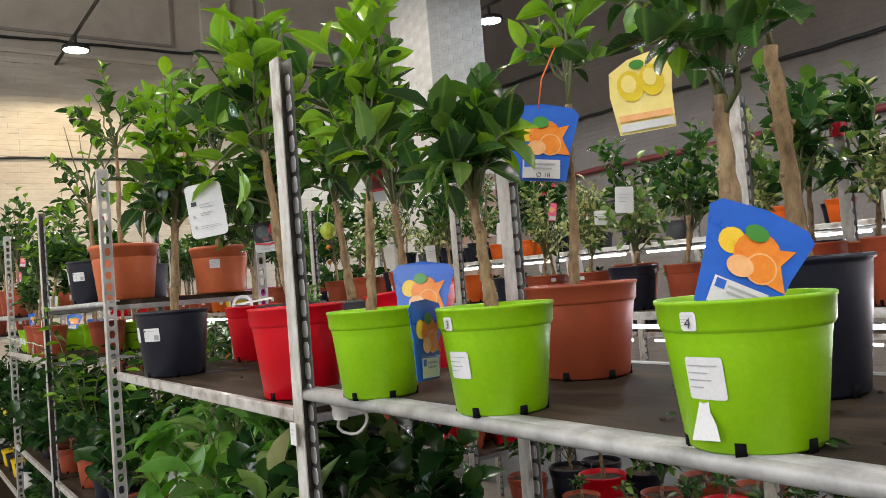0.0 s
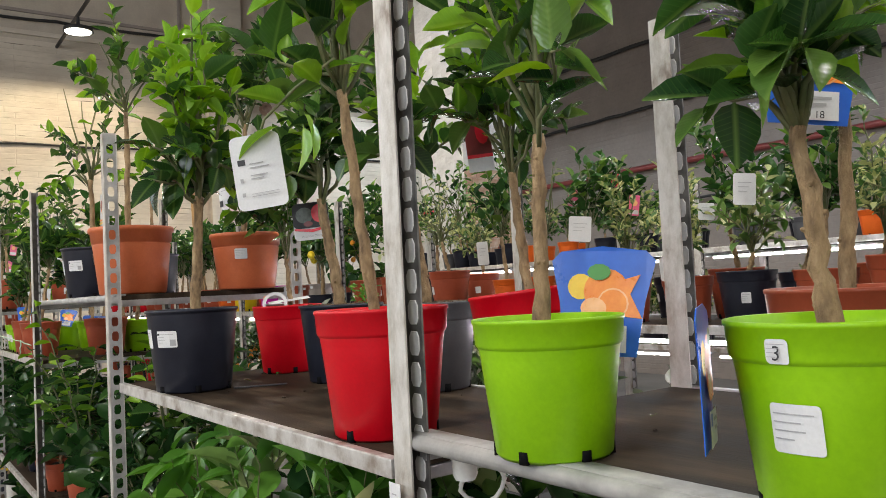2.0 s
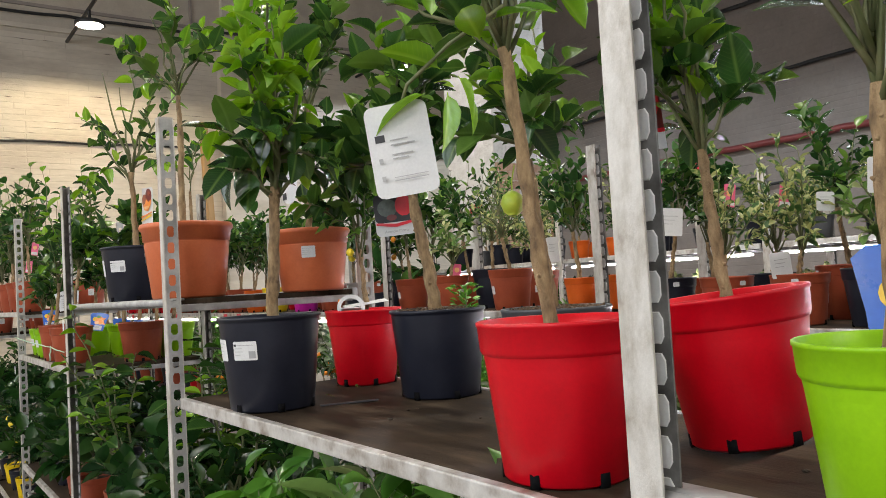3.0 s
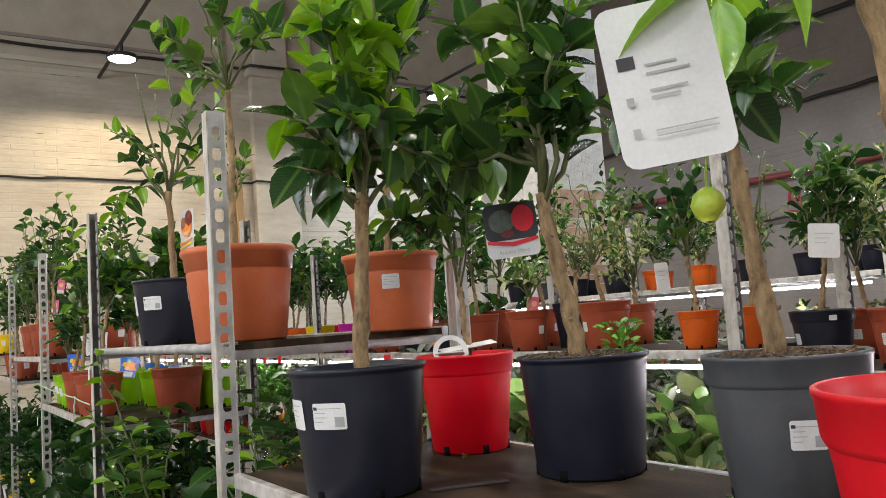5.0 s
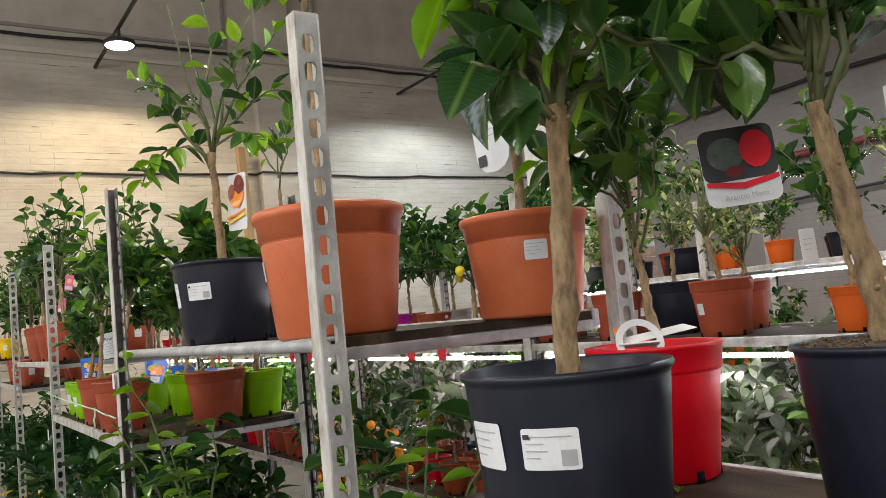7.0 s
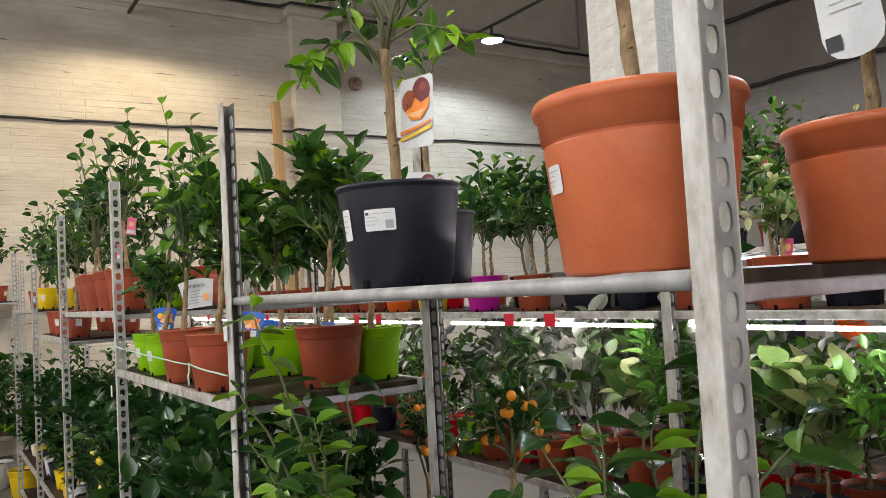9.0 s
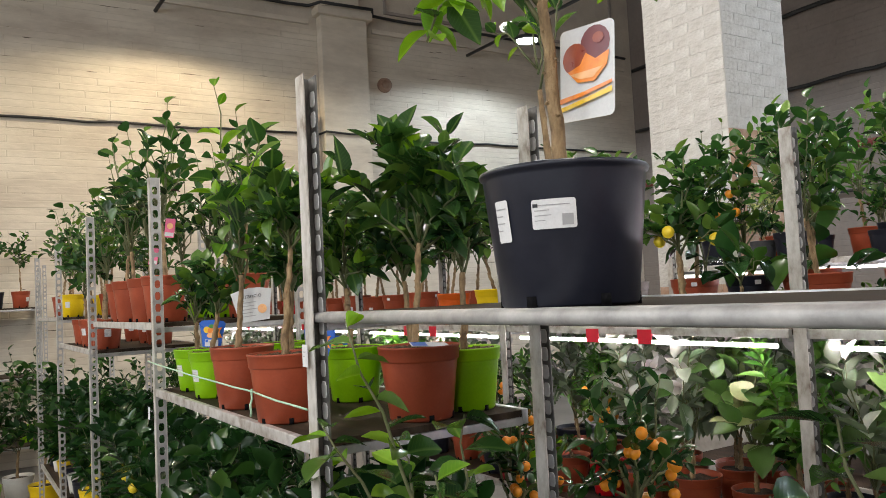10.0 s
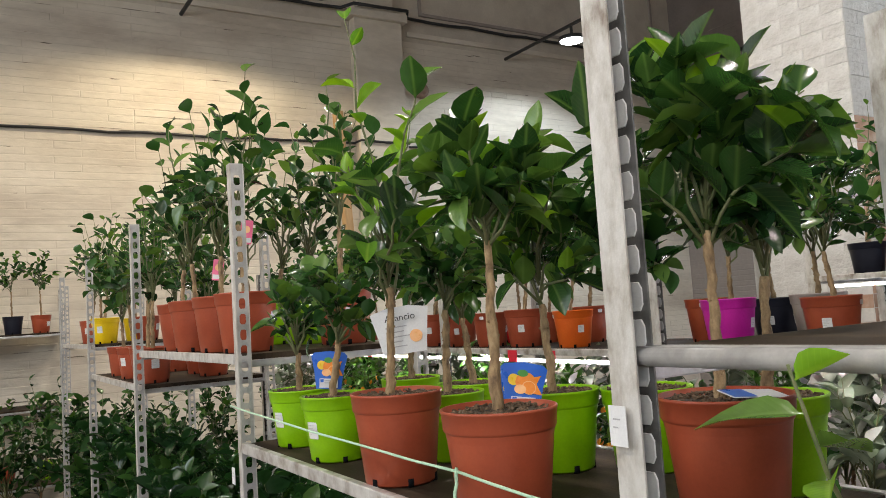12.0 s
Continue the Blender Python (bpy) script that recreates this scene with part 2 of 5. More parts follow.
FRUIT = {
    "lime": surface("lime_peel", [(0.25, 0.4, 0.03), (0.45, 0.5, 0.05)], rough=0.4, scale=20, fine=220, bump=0.5, depth=0.001),
    "orange": surface("orange_peel", [(0.75, 0.22, 0.01), (0.82, 0.32, 0.015)], rough=0.38, scale=20, fine=260, bump=0.5, depth=0.001),
    "lemon": surface("lemon_peel", [(0.72, 0.5, 0.02), (0.78, 0.6, 0.03)], rough=0.4, scale=20, fine=220, bump=0.5, depth=0.001),
}
COLUMN_PAINT = surface("thick_white_brick_paint", [(0.4, 0.385, 0.36), (0.52, 0.505, 0.485), (0.59, 0.58, 0.56)], rough=0.7, scale=7, fine=34, bump=0.8, depth=0.012, vary=0.02)
WALL_PAINT = surface("old_white_wall_paint", [(0.48, 0.41, 0.33), (0.64, 0.57, 0.47), (0.72, 0.65, 0.55)], rough=0.75, scale=1.6, fine=14, bump=0.4, depth=0.012, vary=0.05, stretch=(0.5, 0.5, 1.6))
MORTAR = surface("painted_mortar", [(0.5, 0.43, 0.35), (0.63, 0.56, 0.46)], rough=0.9, scale=3, fine=40, bump=0.4, depth=0.006)
BRICK_BARE = surface("bare_red_brick", [(0.26, 0.14, 0.09), (0.38, 0.24, 0.17), (0.46, 0.36, 0.29)], rough=0.9, scale=9, fine=50, bump=0.5, depth=0.005, vary=0.2)
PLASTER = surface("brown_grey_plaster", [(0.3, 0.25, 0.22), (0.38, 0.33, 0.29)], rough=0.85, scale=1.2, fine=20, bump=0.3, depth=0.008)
# PLASTER darkened for the east wall: its shade is put into the colour
PLASTER_SHADED = surface("shaded_brown_plaster", [(0.2, 0.165, 0.145), (0.27, 0.23, 0.205)], rough=0.85, scale=1.2, fine=20, bump=0.3, depth=0.008)
CONCRETE = surface("stained_concrete", [(0.1, 0.09, 0.085), (0.17, 0.155, 0.14), (0.22, 0.2, 0.185)], rough=0.7, scale=1.3, fine=30, bump=0.2, depth=0.004, rough_vary=0.25)
DARK_METAL = surface("dark_painted_metal", [(0.03, 0.03, 0.032), (0.06, 0.058, 0.055)], rough=0.55, metal=0.3, scale=20, bump=0.1)
CABLE = surface("black_cable_sheath", [(0.015, 0.015, 0.015), (0.03, 0.03, 0.03)], rough=0.6, bump=0)
RED_PIPE = surface("dark_red_pipe", [(0.16, 0.025, 0.025), (0.22, 0.04, 0.035)], rough=0.5, bump=0.1)
WOOD = surface("pale_timber", [(0.36, 0.2, 0.08), (0.5, 0.32, 0.15)], rough=0.7, scale=6, fine=50, stretch=(4, 4, 0.4), bump=0.2)
LAMP_WARM, LAMP_COOL = glowing("warm_lamp_glass", (1.0, 0.93, 0.8), 14.0), glowing("cool_lamp_glass", (0.92, 0.97, 1.0), 14.0)
TUBE = glowing("led_tube", (1.0, 0.92, 0.98), 46.0)


# ---- mesh helpers ----
def part(name, bm, material, parent=None, label="", smooth=False):
    data = bpy.data.meshes.new(name)
    bm.to_mesh(data)
    bm.free()
    for m in material if isinstance(material, (list, tuple)) else [material]:
        data.materials.append(m)
    if smooth:
        data.polygons.foreach_set("use_smooth", [True] * len(data.polygons))
    ob = new(name, data)
    ob.parent = parent
    return tagged(ob, label)


def thing(name, place, label, category, group="", kind=""):
    ob = new(name)
    ob.empty_display_size = 0.05
    ob.matrix_basis = place
    return tagged(ob, label, category, group, kind)


def add_box(bm, x0, y0, z0, x1, y1, z1, bevel=0.0, index=0):
    made = bmesh.ops.create_cube(bm, size=1, matrix=Matrix.Translation(((x0 + x1) / 2, (y0 + y1) / 2, (z0 + z1) / 2)) @ Matrix.Diagonal((x1 - x0, y1 - y0, z1 - z0, 1)))
    faces = {f for v in made["verts"] for f in v.link_faces}
    for f in faces:
        f.material_index = index
    if bevel:
        edges = list({e for v in made["verts"] for e in v.link_edges})
        bmesh.ops.bevel(bm, geom=edges, offset=bevel, segments=2, affect="EDGES", profile=0.7)
    return bm


def box(x0, y0, z0, x1, y1, z1, bevel=0.0):
    return add_box(bmesh.new(), x0, y0, z0, x1, y1, z1, bevel)


def lathe(bm, profile, sides=40, wobble=0.0, seed=0.0, index=0):
    """Turns (radius, height) pairs round the z axis."""
    rings = []
    for r, z in profile:
        if r < 1e-5:
            rings.append([bm.verts.new((0, 0, z))])
            continue
        ring = []
        for k in range(sides):
            a = 2 * math.pi * k / sides
            rr = r * (1 + wobble * math.sin(2 * a + seed) + wobble * 0.6 * math.sin(3 * a + 2.1 * seed))
            ring.append(bm.verts.new((rr * math.cos(a), rr * math.sin(a), z)))
        rings.append(ring)
    for a, b in zip(rings, rings[1:]):
        for k in range(sides):
            j = (k + 1) % sides
            if len(a) == 1 and len(b) == 1:
                continue
            if len(a) == 1:
                f = bm.faces.new((a[0], b[k], b[j]))
            elif len(b) == 1:
                f = bm.faces.new((a[k], a[j], b[0]))
            else:
                f = bm.faces.new((a[k], a[j], b[j], b[k]))
            f.material_index = index
    return bm


def tube(bm, points, radii, sides=8, index=0):
    """A bent, tapered tube through the points, closed at both ends."""
    points = [Vector(p) for p in points]
    rings, side = [], None
    for i, p in enumerate(points):
        way = (points[min(i + 1, len(points) - 1)] - points[max(i - 1, 0)]).normalized()
        if side is None:
            side = way.orthogonal().normalized()
        side = (side - way * side.dot(way)).normalized()
        other = way.cross(side)
        r = radii[i] if isinstance(radii, (list, tuple)) else radii
        rings.append([bm.verts.new(p + r * (math.cos(2 * math.pi * k / sides) * side + math.sin(2 * math.pi * k / sides) * other)) for k in range(sides)])
    for a, b in zip(rings, rings[1:]):
        for k in range(sides):
            j = (k + 1) % sides
            bm.faces.new((a[k], a[j], b[j], b[k])).material_index = index
    bm.faces.new(rings[0][::-1]).material_index = index
    bm.faces.new(rings[-1]).material_index = index
    return bm


def bend(a, b, rng, steps=5, wobble=0.01, sag=0.0):
    a, b = Vector(a), Vector(b)
    pts = []
    for k in range(steps + 1):
        u = k / steps
        p = a.lerp(b, u)
        if 0 < k < steps:
            p += Vector((rng.uniform(-1, 1), rng.uniform(-1, 1), rng.uniform(-1, 1))) * wobble
        p.z -= sag * 4 * u * (1 - u)
        pts.append(p)
    return pts


# ---- the hall ----
def wall_of_bricks(name, origin, along, length, height, label, material=WALL_PAINT, seed=1, skip=None, smeared=True):
    """A wall body with a running bond of bricks standing a few millimetres proud of their joints; all as one mesh of bricks."""
    rng = random.Random(seed)
    along = Vector(along)
    out = along.cross(Vector((0, 0, 1)))
    verts, faces = [], []
    course, long = 0.075, 0.25
    for row in range(int(height / course)):
        u = -long * 0.5 * (row % 2)
        while u < length:
            long = rng.choice((0.25, 0.5, 0.5, 0.75, 1.0, 1.5)) if smeared else 0.25
            a, b = max(u + 0.002, 0), min(u + long - 0.002, length)
            z0, z1 = row * course + 0.0025, (row + 1) * course - 0.0025
            if b - a > 0.03 and not (skip and skip((a + b) / 2, z0)):
                d = (0.0006 + rng.uniform(0, 0.0026) if rng.random() > 0.05 else 0.0055) if smeared else 0.001 + rng.uniform(0, 0.004)
                base = len(verts)
                j = [rng.uniform(-0.006, 0.006) for _ in range(4)]
                for (uu, zz, dd) in ((a, z0, 0), (b, z0, 0), (b, z1, 0), (a, z1, 0), (a + 0.006, z0 + 0.005 + j[0], d), (b - 0.006, z0 + 0.005 + j[1], d), (b - 0.006, z1 - 0.005 + j[2], d), (a + 0.006, z1 - 0.005 + j[3], d)):
                    verts.append(Vector(origin) + along * uu + out * (dd + 0.001) + Vector((0, 0, zz)))
                faces += [tuple(base + k for k in q) for q in ((4, 5, 6, 7), (0, 1, 5, 4), (1, 2, 6, 5), (2, 3, 7, 6), (3, 0, 4, 7))]
            u += long
    data = bpy.data.meshes.new(name)
    data.from_pydata(verts, [], faces)
    data.materials.append(material)
    ob = new(name, data)
    return tagged(ob, label, "", "", "stuff")


def structure(name, bm, material, label, category):
    return tagged(part(name, bm, material, None, label), "", category, "", "structure")


structure("floor", box(LEFT_X - 0.3, BACK_Y - 0.3, -0.2, RIGHT_X + 0.3, END_Y + 0.3, 0), CONCRETE, "stained grey concrete floor of the hall", "floor")
wall_north = structure("wall_north", box(LEFT_X - 0.3, END_Y, 0, RIGHT_X + 0.3, END_Y + 0.3, TOP_Z), MORTAR, "old white-painted brick end wall of the hall", "wall")
wall_east = structure("wall_east", box(RIGHT_X, BACK_Y - 0.3, 0, RIGHT_X + 0.3, END_Y, TOP_Z), PLASTER_SHADED, "brownish long side wall with pipes", "wall")
# unseen openings, added only to bring fill light from the left
FILL_WINDOWS, SILL_Z, HEAD_Z = ((-4.4, -1.2), (0.4, 3.6), (5.2, 8.4)), 2.2, 5.6
bm = box(LEFT_X - 0.3, BACK_Y - 0.3, 0, LEFT_X, END_Y, SILL_Z)
add_box(bm, LEFT_X - 0.3, BACK_Y - 0.3, HEAD_Z, LEFT_X, END_Y, TOP_Z)
for y0, y1 in ((BACK_Y - 0.3, -4.4), (-1.2, 0.4), (3.6, 5.2), (8.4, END_Y)):
    add_box(bm, LEFT_X - 0.3, y0, SILL_Z, LEFT_X, y1, HEAD_Z)
structure("wall_west", bm, WALL_PAINT, "plain painted side wall with openings for the added windows", "wall")
for k, (y0, y1) in enumerate(FILL_WINDOWS):
    window = thing("window_%d" % (k + 1), pose(LEFT_X - 0.15, y0, SILL_Z), "unseen steel-framed window added for cool fill light", "window", "", "structure")
    bm = bmesh.new()
    w, h = y1 - y0, HEAD_Z - SILL_Z
    for q in range(5):
        add_box(bm, -0.03, w * q / 4 - (0.05 if q == 4 else 0), 0, 0.03, w * q / 4 + (0 if q == 4 else 0.05), h)
    for q in range(4):
        add_box(bm, -0.028, 0, h * q / 3 - (0.05 if q == 3 else 0), 0.028, w, h * q / 3 + (0 if q == 3 else 0.05))
    part("window_frame", bm, DARK_METAL, window)
    data = bpy.data.lights.new("window_light", "AREA")
    data.shape, data.size, data.size_y, data.energy, data.color = "RECTANGLE", h - 0.1, w - 0.1, FILL_WATTS[k], (0.86, 0.93, 1.0)
    new("window_light", data).matrix_world = look((LEFT_X + 0.02, (y0 + y1) / 2, (SILL_Z + HEAD_Z) / 2), (LEFT_X + 2, (y0 + y1) / 2, (SILL_Z + HEAD_Z) / 2))
structure("wall_south", box(LEFT_X, BACK_Y - 0.3, 0, RIGHT_X, BACK_Y, TOP_Z), PLASTER, "plain plastered wall behind the aisle", "wall")
structure("ceiling", box(LEFT_X - 0.3, BACK_Y - 0.3, TOP_Z, RIGHT_X + 0.3, END_Y + 0.3, TOP_Z + 0.2), PLASTER, "plain dull ceiling high above", "ceiling")
b = wall_of_bricks("brick_courses", (LEFT_X, END_Y, 0), (1, 0, 0), RIGHT_X - LEFT_X, 5.0, "white-painted bricks in running bond")
b.parent = wall_north
b = wall_of_bricks("brick_courses", (RIGHT_X, END_Y, 0), (0, -1, 0), 10.0, 5.6, "side wall bricks in running bond, shade put into their colour", PLASTER_SHADED, 5)
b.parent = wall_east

# pilaster, ledges and panel frames of the end wall
CRACK = surface("old_grime_in_cracks", [(0.1, 0.075, 0.055), (0.2, 0.16, 0.12)], rough=0.95, scale=30, bump=0)
rng = random.Random(91)
bm = bmesh.new()
for k in range(330):
    x, z = rng.uniform(-3.5, RIGHT_X - 0.3), 0.6 + 0.075 * rng.randrange(60) + rng.uniform(-0.012, 0.012)
    half, tall = rng.uniform(0.02, 0.17) * rng.choice((1, 1, 0.5)), rng.uniform(0.002, 0.0065)
    if 3.9 < x < 4.8:
        continue
    line = [(x - half, z), (x - half * 0.4, z + tall * rng.uniform(0.3, 1.2)), (x + half * 0.3, z + tall * rng.uniform(0.2, 1.0)), (x + half, z + rng.uniform(-0.004, 0.004)), (x + half * 0.35, z - tall * rng.uniform(0.2, 1.0)), (x - half * 0.45, z - tall * rng.uniform(0.1, 1.0))]
    bm.faces.new([bm.verts.new((a, END_Y - 0.0078, b)) for a, b in line])
part("paint_cracks", bm, CRACK, wall_north, "dark cracks in the old wall paint")
structure("pilaster", box(4.02, END_Y - 0.16, 0, 4.66, END_Y - 0.012, 5.1, 0.012), WALL_PAINT, "white-painted pilaster on the end wall", "pilaster")
structure("pilaster_cap", box(3.96, END_Y - 0.22, 5.1, 4.72, END_Y - 0.012, 5.2, 0.015), WALL_PAINT, "moulded cap of the pilaster", "pilaster")
structure("upper_pilaster", box(4.1, END_Y - 0.12, 5.2, 4.58, END_Y - 0.012, TOP_Z, 0.01), WALL_PAINT, "narrower upper part of the pilaster", "pilaster")
for x0, x1 in ((-2.4, 3.9), (4.8, 9.4)):
    structure("trim", box(x0, END_Y - 0.05, 5.0, x1, END_Y - 0.012, 5.06, 0.008), WALL_PAINT, "thin plaster ledge along the wall", "trim")
    bm = bmesh.new()
    for (a, c, e, g) in ((x0 + 0.2, 5.3, x1 - 0.2, 5.34), (x0 + 0.2, 6.5, x1 - 0.2, 6.54), (x0 + 0.2, 5.34, x0 + 0.24, 6.5), (x1 - 0.24, 5.34, x1 - 0.2, 6.5)):
        add_box(bm, a, END_Y - 0.03, c, e, END_Y - 0.001, g)
    structure("trim", bm, PLASTER, "plaster panel frame high on the wall", "trim")


def cable_run(name, points, radius, material, label, category, seed=3):
    rng = random.Random(seed)
    pts = []
    for a, c in zip(points, points[1:]):
        n = max(int((Vector(c) - Vector(a)).length / 0.3), 1)
        for k in range(n):
            p = Vector(a).lerp(Vector(c), k / n)
            p.z += rng.uniform(-0.012, 0.012)
            pts.append(p)
    pts.append(Vector(points[-1]))
    bm = tube(bmesh.new(), pts, radius, 6)
    return tagged(part(name, bm, material, None, label, True), "", category)


cable_run("wall_cable", [(-5, END_Y - 0.03, 3.5), (4.0, END_Y - 0.03, 3.6), (4.02, END_Y - 0.19, 3.6), (4.66, END_Y - 0.19, 3.6), (4.7, END_Y - 0.03, 3.6), (9.4, END_Y - 0.03, 3.66)], 0.014, CABLE, "thin black cable strung along the painted wall", "cable")
cable_run("wall_cable", [(-5, END_Y - 0.07, 5.14), (3.9, END_Y - 0.07, 5.22), (3.98, END_Y - 0.26, 5.22), (4.7, END_Y - 0.26, 5.22), (4.8, END_Y - 0.07, 5.22), (9.4, END_Y - 0.07, 5.2)], 0.02, CABLE, "black cable high on the end wall", "cable", 8)
for z, r, m in ((3.1, 0.045, RED_PIPE), (4.0, 0.025, CABLE), (5.0, 0.03, CABLE), (2.55, 0.02, CABLE)):
    cable_run("wall_pipe", [(RIGHT_X - 0.08, BACK_Y, z), (RIGHT_X - 0.08, END_Y - 0.1, z)], r, m, "dark pipe running along the side wall", "pipe", int(z * 10))
bm = bmesh.new()
lathe(bm, [(0.0, 0.0), (0.09, 0.0), (0.1, 0.03), (0.085, 0.09), (0.06, 0.1), (0.05, 0.06), (0.0, 0.05)], 20)
bmesh.ops.transform(bm, matrix=pose(4.95, END_Y - 0.004, 4.32, 90), verts=bm.verts)
tagged(part("pipe_stub", bm, BRICK_BARE, None, "broken clay pipe stub in the wall", True), "", "pipe")
tagged(part("timber_post", box(-0.05, -0.04, 0, 0.05, 0.04, 4.0, 0.008), WOOD, None, "raw timber post leaning at the wall"), "", "post").matrix_basis = pose(3.82, END_Y - 0.35, -0.08, -2, -1.2, 10)

# brick column
COL_X, COL_Y, COL_W = 4.17, 5.78, 0.64
column = structure("column", box(COL_X, COL_Y, 0, COL_X + COL_W, COL_Y + COL_W, TOP_Z), COLUMN_PAINT, "white-painted brick column, bare brick near its foot", "column")

# lamps on rods
for i, x in enumerate(LAMP_X):
    rod = part("rod", tube(bmesh.new(), [(x, BACK_Y, LAMP_Z + 0.2), (x, END_Y, LAMP_Z + 0.2)], 0.022, 8), DARK_METAL, None, "long dark rod that carries the lamps", True)
    tagged(rod, "", "rod")
    for k, y in enumerate(LAMP_Y):
        warm = i < 2
        lamp = thing("ceiling_lamp", pose(x, y, LAMP_Z), "round white industrial lamp, lit, on a dark rod", "lamp", "hall lamps")
        part("housing", lathe(bmesh.new(), [(0.0, 0.19), (0.018, 0.19), (0.02, 0.09), (0.035, 0.08), (0.1, 0.065), (0.16, 0.045), (0.168, 0.0), (0.15, 0.0), (0.145, 0.03), (0.0, 0.035)], 28), DARK_METAL, lamp, "dark lamp housing", True)
        part("glass", lathe(bmesh.new(), [(0.0, -0.012), (0.08, -0.01), (0.144, -0.001), (0.146, 0.008), (0.0, 0.012)], 28), LAMP_WARM if warm else LAMP_COOL, lamp, "glowing lamp glass", True)
        spot(x, y, LAMP_Z - 0.03, (WARM if k == 0 else WHITE) if warm else COOL, SPOT_WATTS)


# ---- racks ----
POST_TOP = 1.935


def post_mesh(closed, height=POST_TOP):
    """A galvanised channel with a row of long round-ended slots: cut in the web that faces the aisle's start, or
    painted as lit pads on the inner flange of an open channel.
    """
    w, deep, t, pitch, sw, sh = (0.0175, 0.026, 0.0025, 0.038, 0.0085, 0.0125) if closed else (0.0135, 0.037, 0.0025, 0.038, 0.0085, 0.0125)
    bm = bmesh.new()
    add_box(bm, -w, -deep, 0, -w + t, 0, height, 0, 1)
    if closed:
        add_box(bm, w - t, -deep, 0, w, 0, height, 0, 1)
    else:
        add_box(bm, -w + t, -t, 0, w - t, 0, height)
    n = int((height - 0.03) / pitch)
    rim = ((-1, -0.55), (-0.6, -1), (0.6, -1), (1, -0.55), (1, 0.55), (0.6, 1), (-0.6, 1), (-1, 0.55))
    if closed:
        half = w - t
        for y in (-deep, -deep + t):
            for k in range(n):
                z = 0.012 + k * pitch + pitch / 2
                hole = [bm.verts.new((sw * cx, y, z + sh * cz)) for cx, cz in rim]
                a, c, e, g = (bm.verts.new((sx * half, y, z + sz * pitch / 2)) for sx, sz in ((-1, -1), (1, -1), (1, 1), (-1, 1)))
                for f in ((a, hole[1], hole[0]), (a, c, hole[2], hole[1]), (c, hole[3], hole[2]), (c, e, hole[4], hole[3]), (e, hole[5], hole[4]), (e, g, hole[6], hole[5]), (g, hole[7], hole[6]), (g, a, hole[0], hole[7])):
                    bm.faces.new(f)
            top = 0.012 + n * pitch
            bm.faces.new([bm.verts.new(q) for q in ((-half, y, top), (half, y, top), (half, y, height), (-half, y, height))])
    else:
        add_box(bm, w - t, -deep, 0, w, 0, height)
        # raised pale pads stand in for light seen in the slots
        for k in range(n):
            z = 0.012 + k * pitch + pitch / 2
            loops = [[bm.verts.new((x, -deep * 0.55 + r * 0.0105 * cx, z + r * 0.0152 * cz)) for cx, cz in rim] for x, r in ((w - t + 0.0005, 1.0), (w - t - 0.0014, 0.93))]
            bm.faces.new(loops[1]).material_index = 2
            for i in range(8):
                bm.faces.new((loops[0][i], loops[0][(i + 1) % 8], loops[1][(i + 1) % 8], loops[1][i])).material_index = 2
    data = bpy.data.meshes.new("post")
    bm.to_mesh(data)
    bm.free()
    data.materials.append(RAIL_ZINC if closed else STEEL_SHADE)
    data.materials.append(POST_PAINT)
    data.materials.append(SLOT_LIGHT)
    return data


POST_OPEN, POST_CLOSED = post_mesh(False), post_mesh(True)


def rack_post(rack, x, y, closed=False, lean=0.0, top=POST_TOP):
    ob = new("post", POST_CLOSED if closed else POST_OPEN)
    ob.parent = rack
    ob.matrix_basis = pose(x, y, 0, 0, lean, 0) @ Matrix.Diagonal((1, 1, top / POST_TOP, 1))
    return ob


def rack_shelf(rack, x0, x1, y0, y1, z, round_rail=False, tube_light=False, tape=False):
    """A plywood deck in a steel frame; z is the deck's top."""
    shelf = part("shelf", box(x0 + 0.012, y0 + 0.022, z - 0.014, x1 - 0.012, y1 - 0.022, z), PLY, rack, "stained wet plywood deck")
    bm = bmesh.new()
    if round_rail:
        tube(bm, [(x0, y0 + 0.02, z - 0.008), (x0, y1 - 0.02, z - 0.008)], 0.0095, 14)
        add_box(bm, x0 + 0.002, y0 + 0.02, z - 0.004, x0 + 0.03, y1 - 0.02, z + 0.002)
    else:
        add_box(bm, x0 - 0.004, y0 + 0.02, z - 0.022, x0 + 0.012, y1 - 0.02, z + 0.003, 0.003)
    part("front_rail", bm, RAIL_ZINC if round_rail else STEEL_WORN, shelf, "galvanised front rail with worn edge", round_rail)
    part("back_rail", box(x1 - 0.012, y0 + 0.02, z - 0.03, x1 + 0.004, y1 - 0.02, z + 0.003, 0.003), STEEL, shelf)
    for y in (y0 + 0.02, y1 - 0.034):
        part("end_rail", box(x0 + 0.012, y, z - 0.032, x1 - 0.012, y + 0.014, z - 0.015, 0.002), STEEL, shelf)
    if tube_light:
        part("light_tube", tube(bmesh.new(), [(x0 + 0.03, y0 + 0.08, z - 0.046), (x0 + 0.03, y1 - 0.08, z - 0.046)], 0.006, 10), TUBE, shelf, "glowing white light tube", True)
    if tape:
        for y in (y0 + 0.5, y0 + 0.74):
            part("tape", box(x0 - 0.007, y, z - 0.05, x0 - 0.005, y + 0.06, z - 0.004), RED_TAPE, shelf, "strip of red tape")
    return shelf


FRONT, BACK = 0.60, 1.10
ROW1_Y = (-1.36, -0.02, 1.32, 2.70, 4.0, 5.33, 6.59, 7.92, 9.25)
TOPS1 = (1.92, 1.92, 1.905, 1.93, 1.94, 1.955, 1.965, 1.95, 1.95)
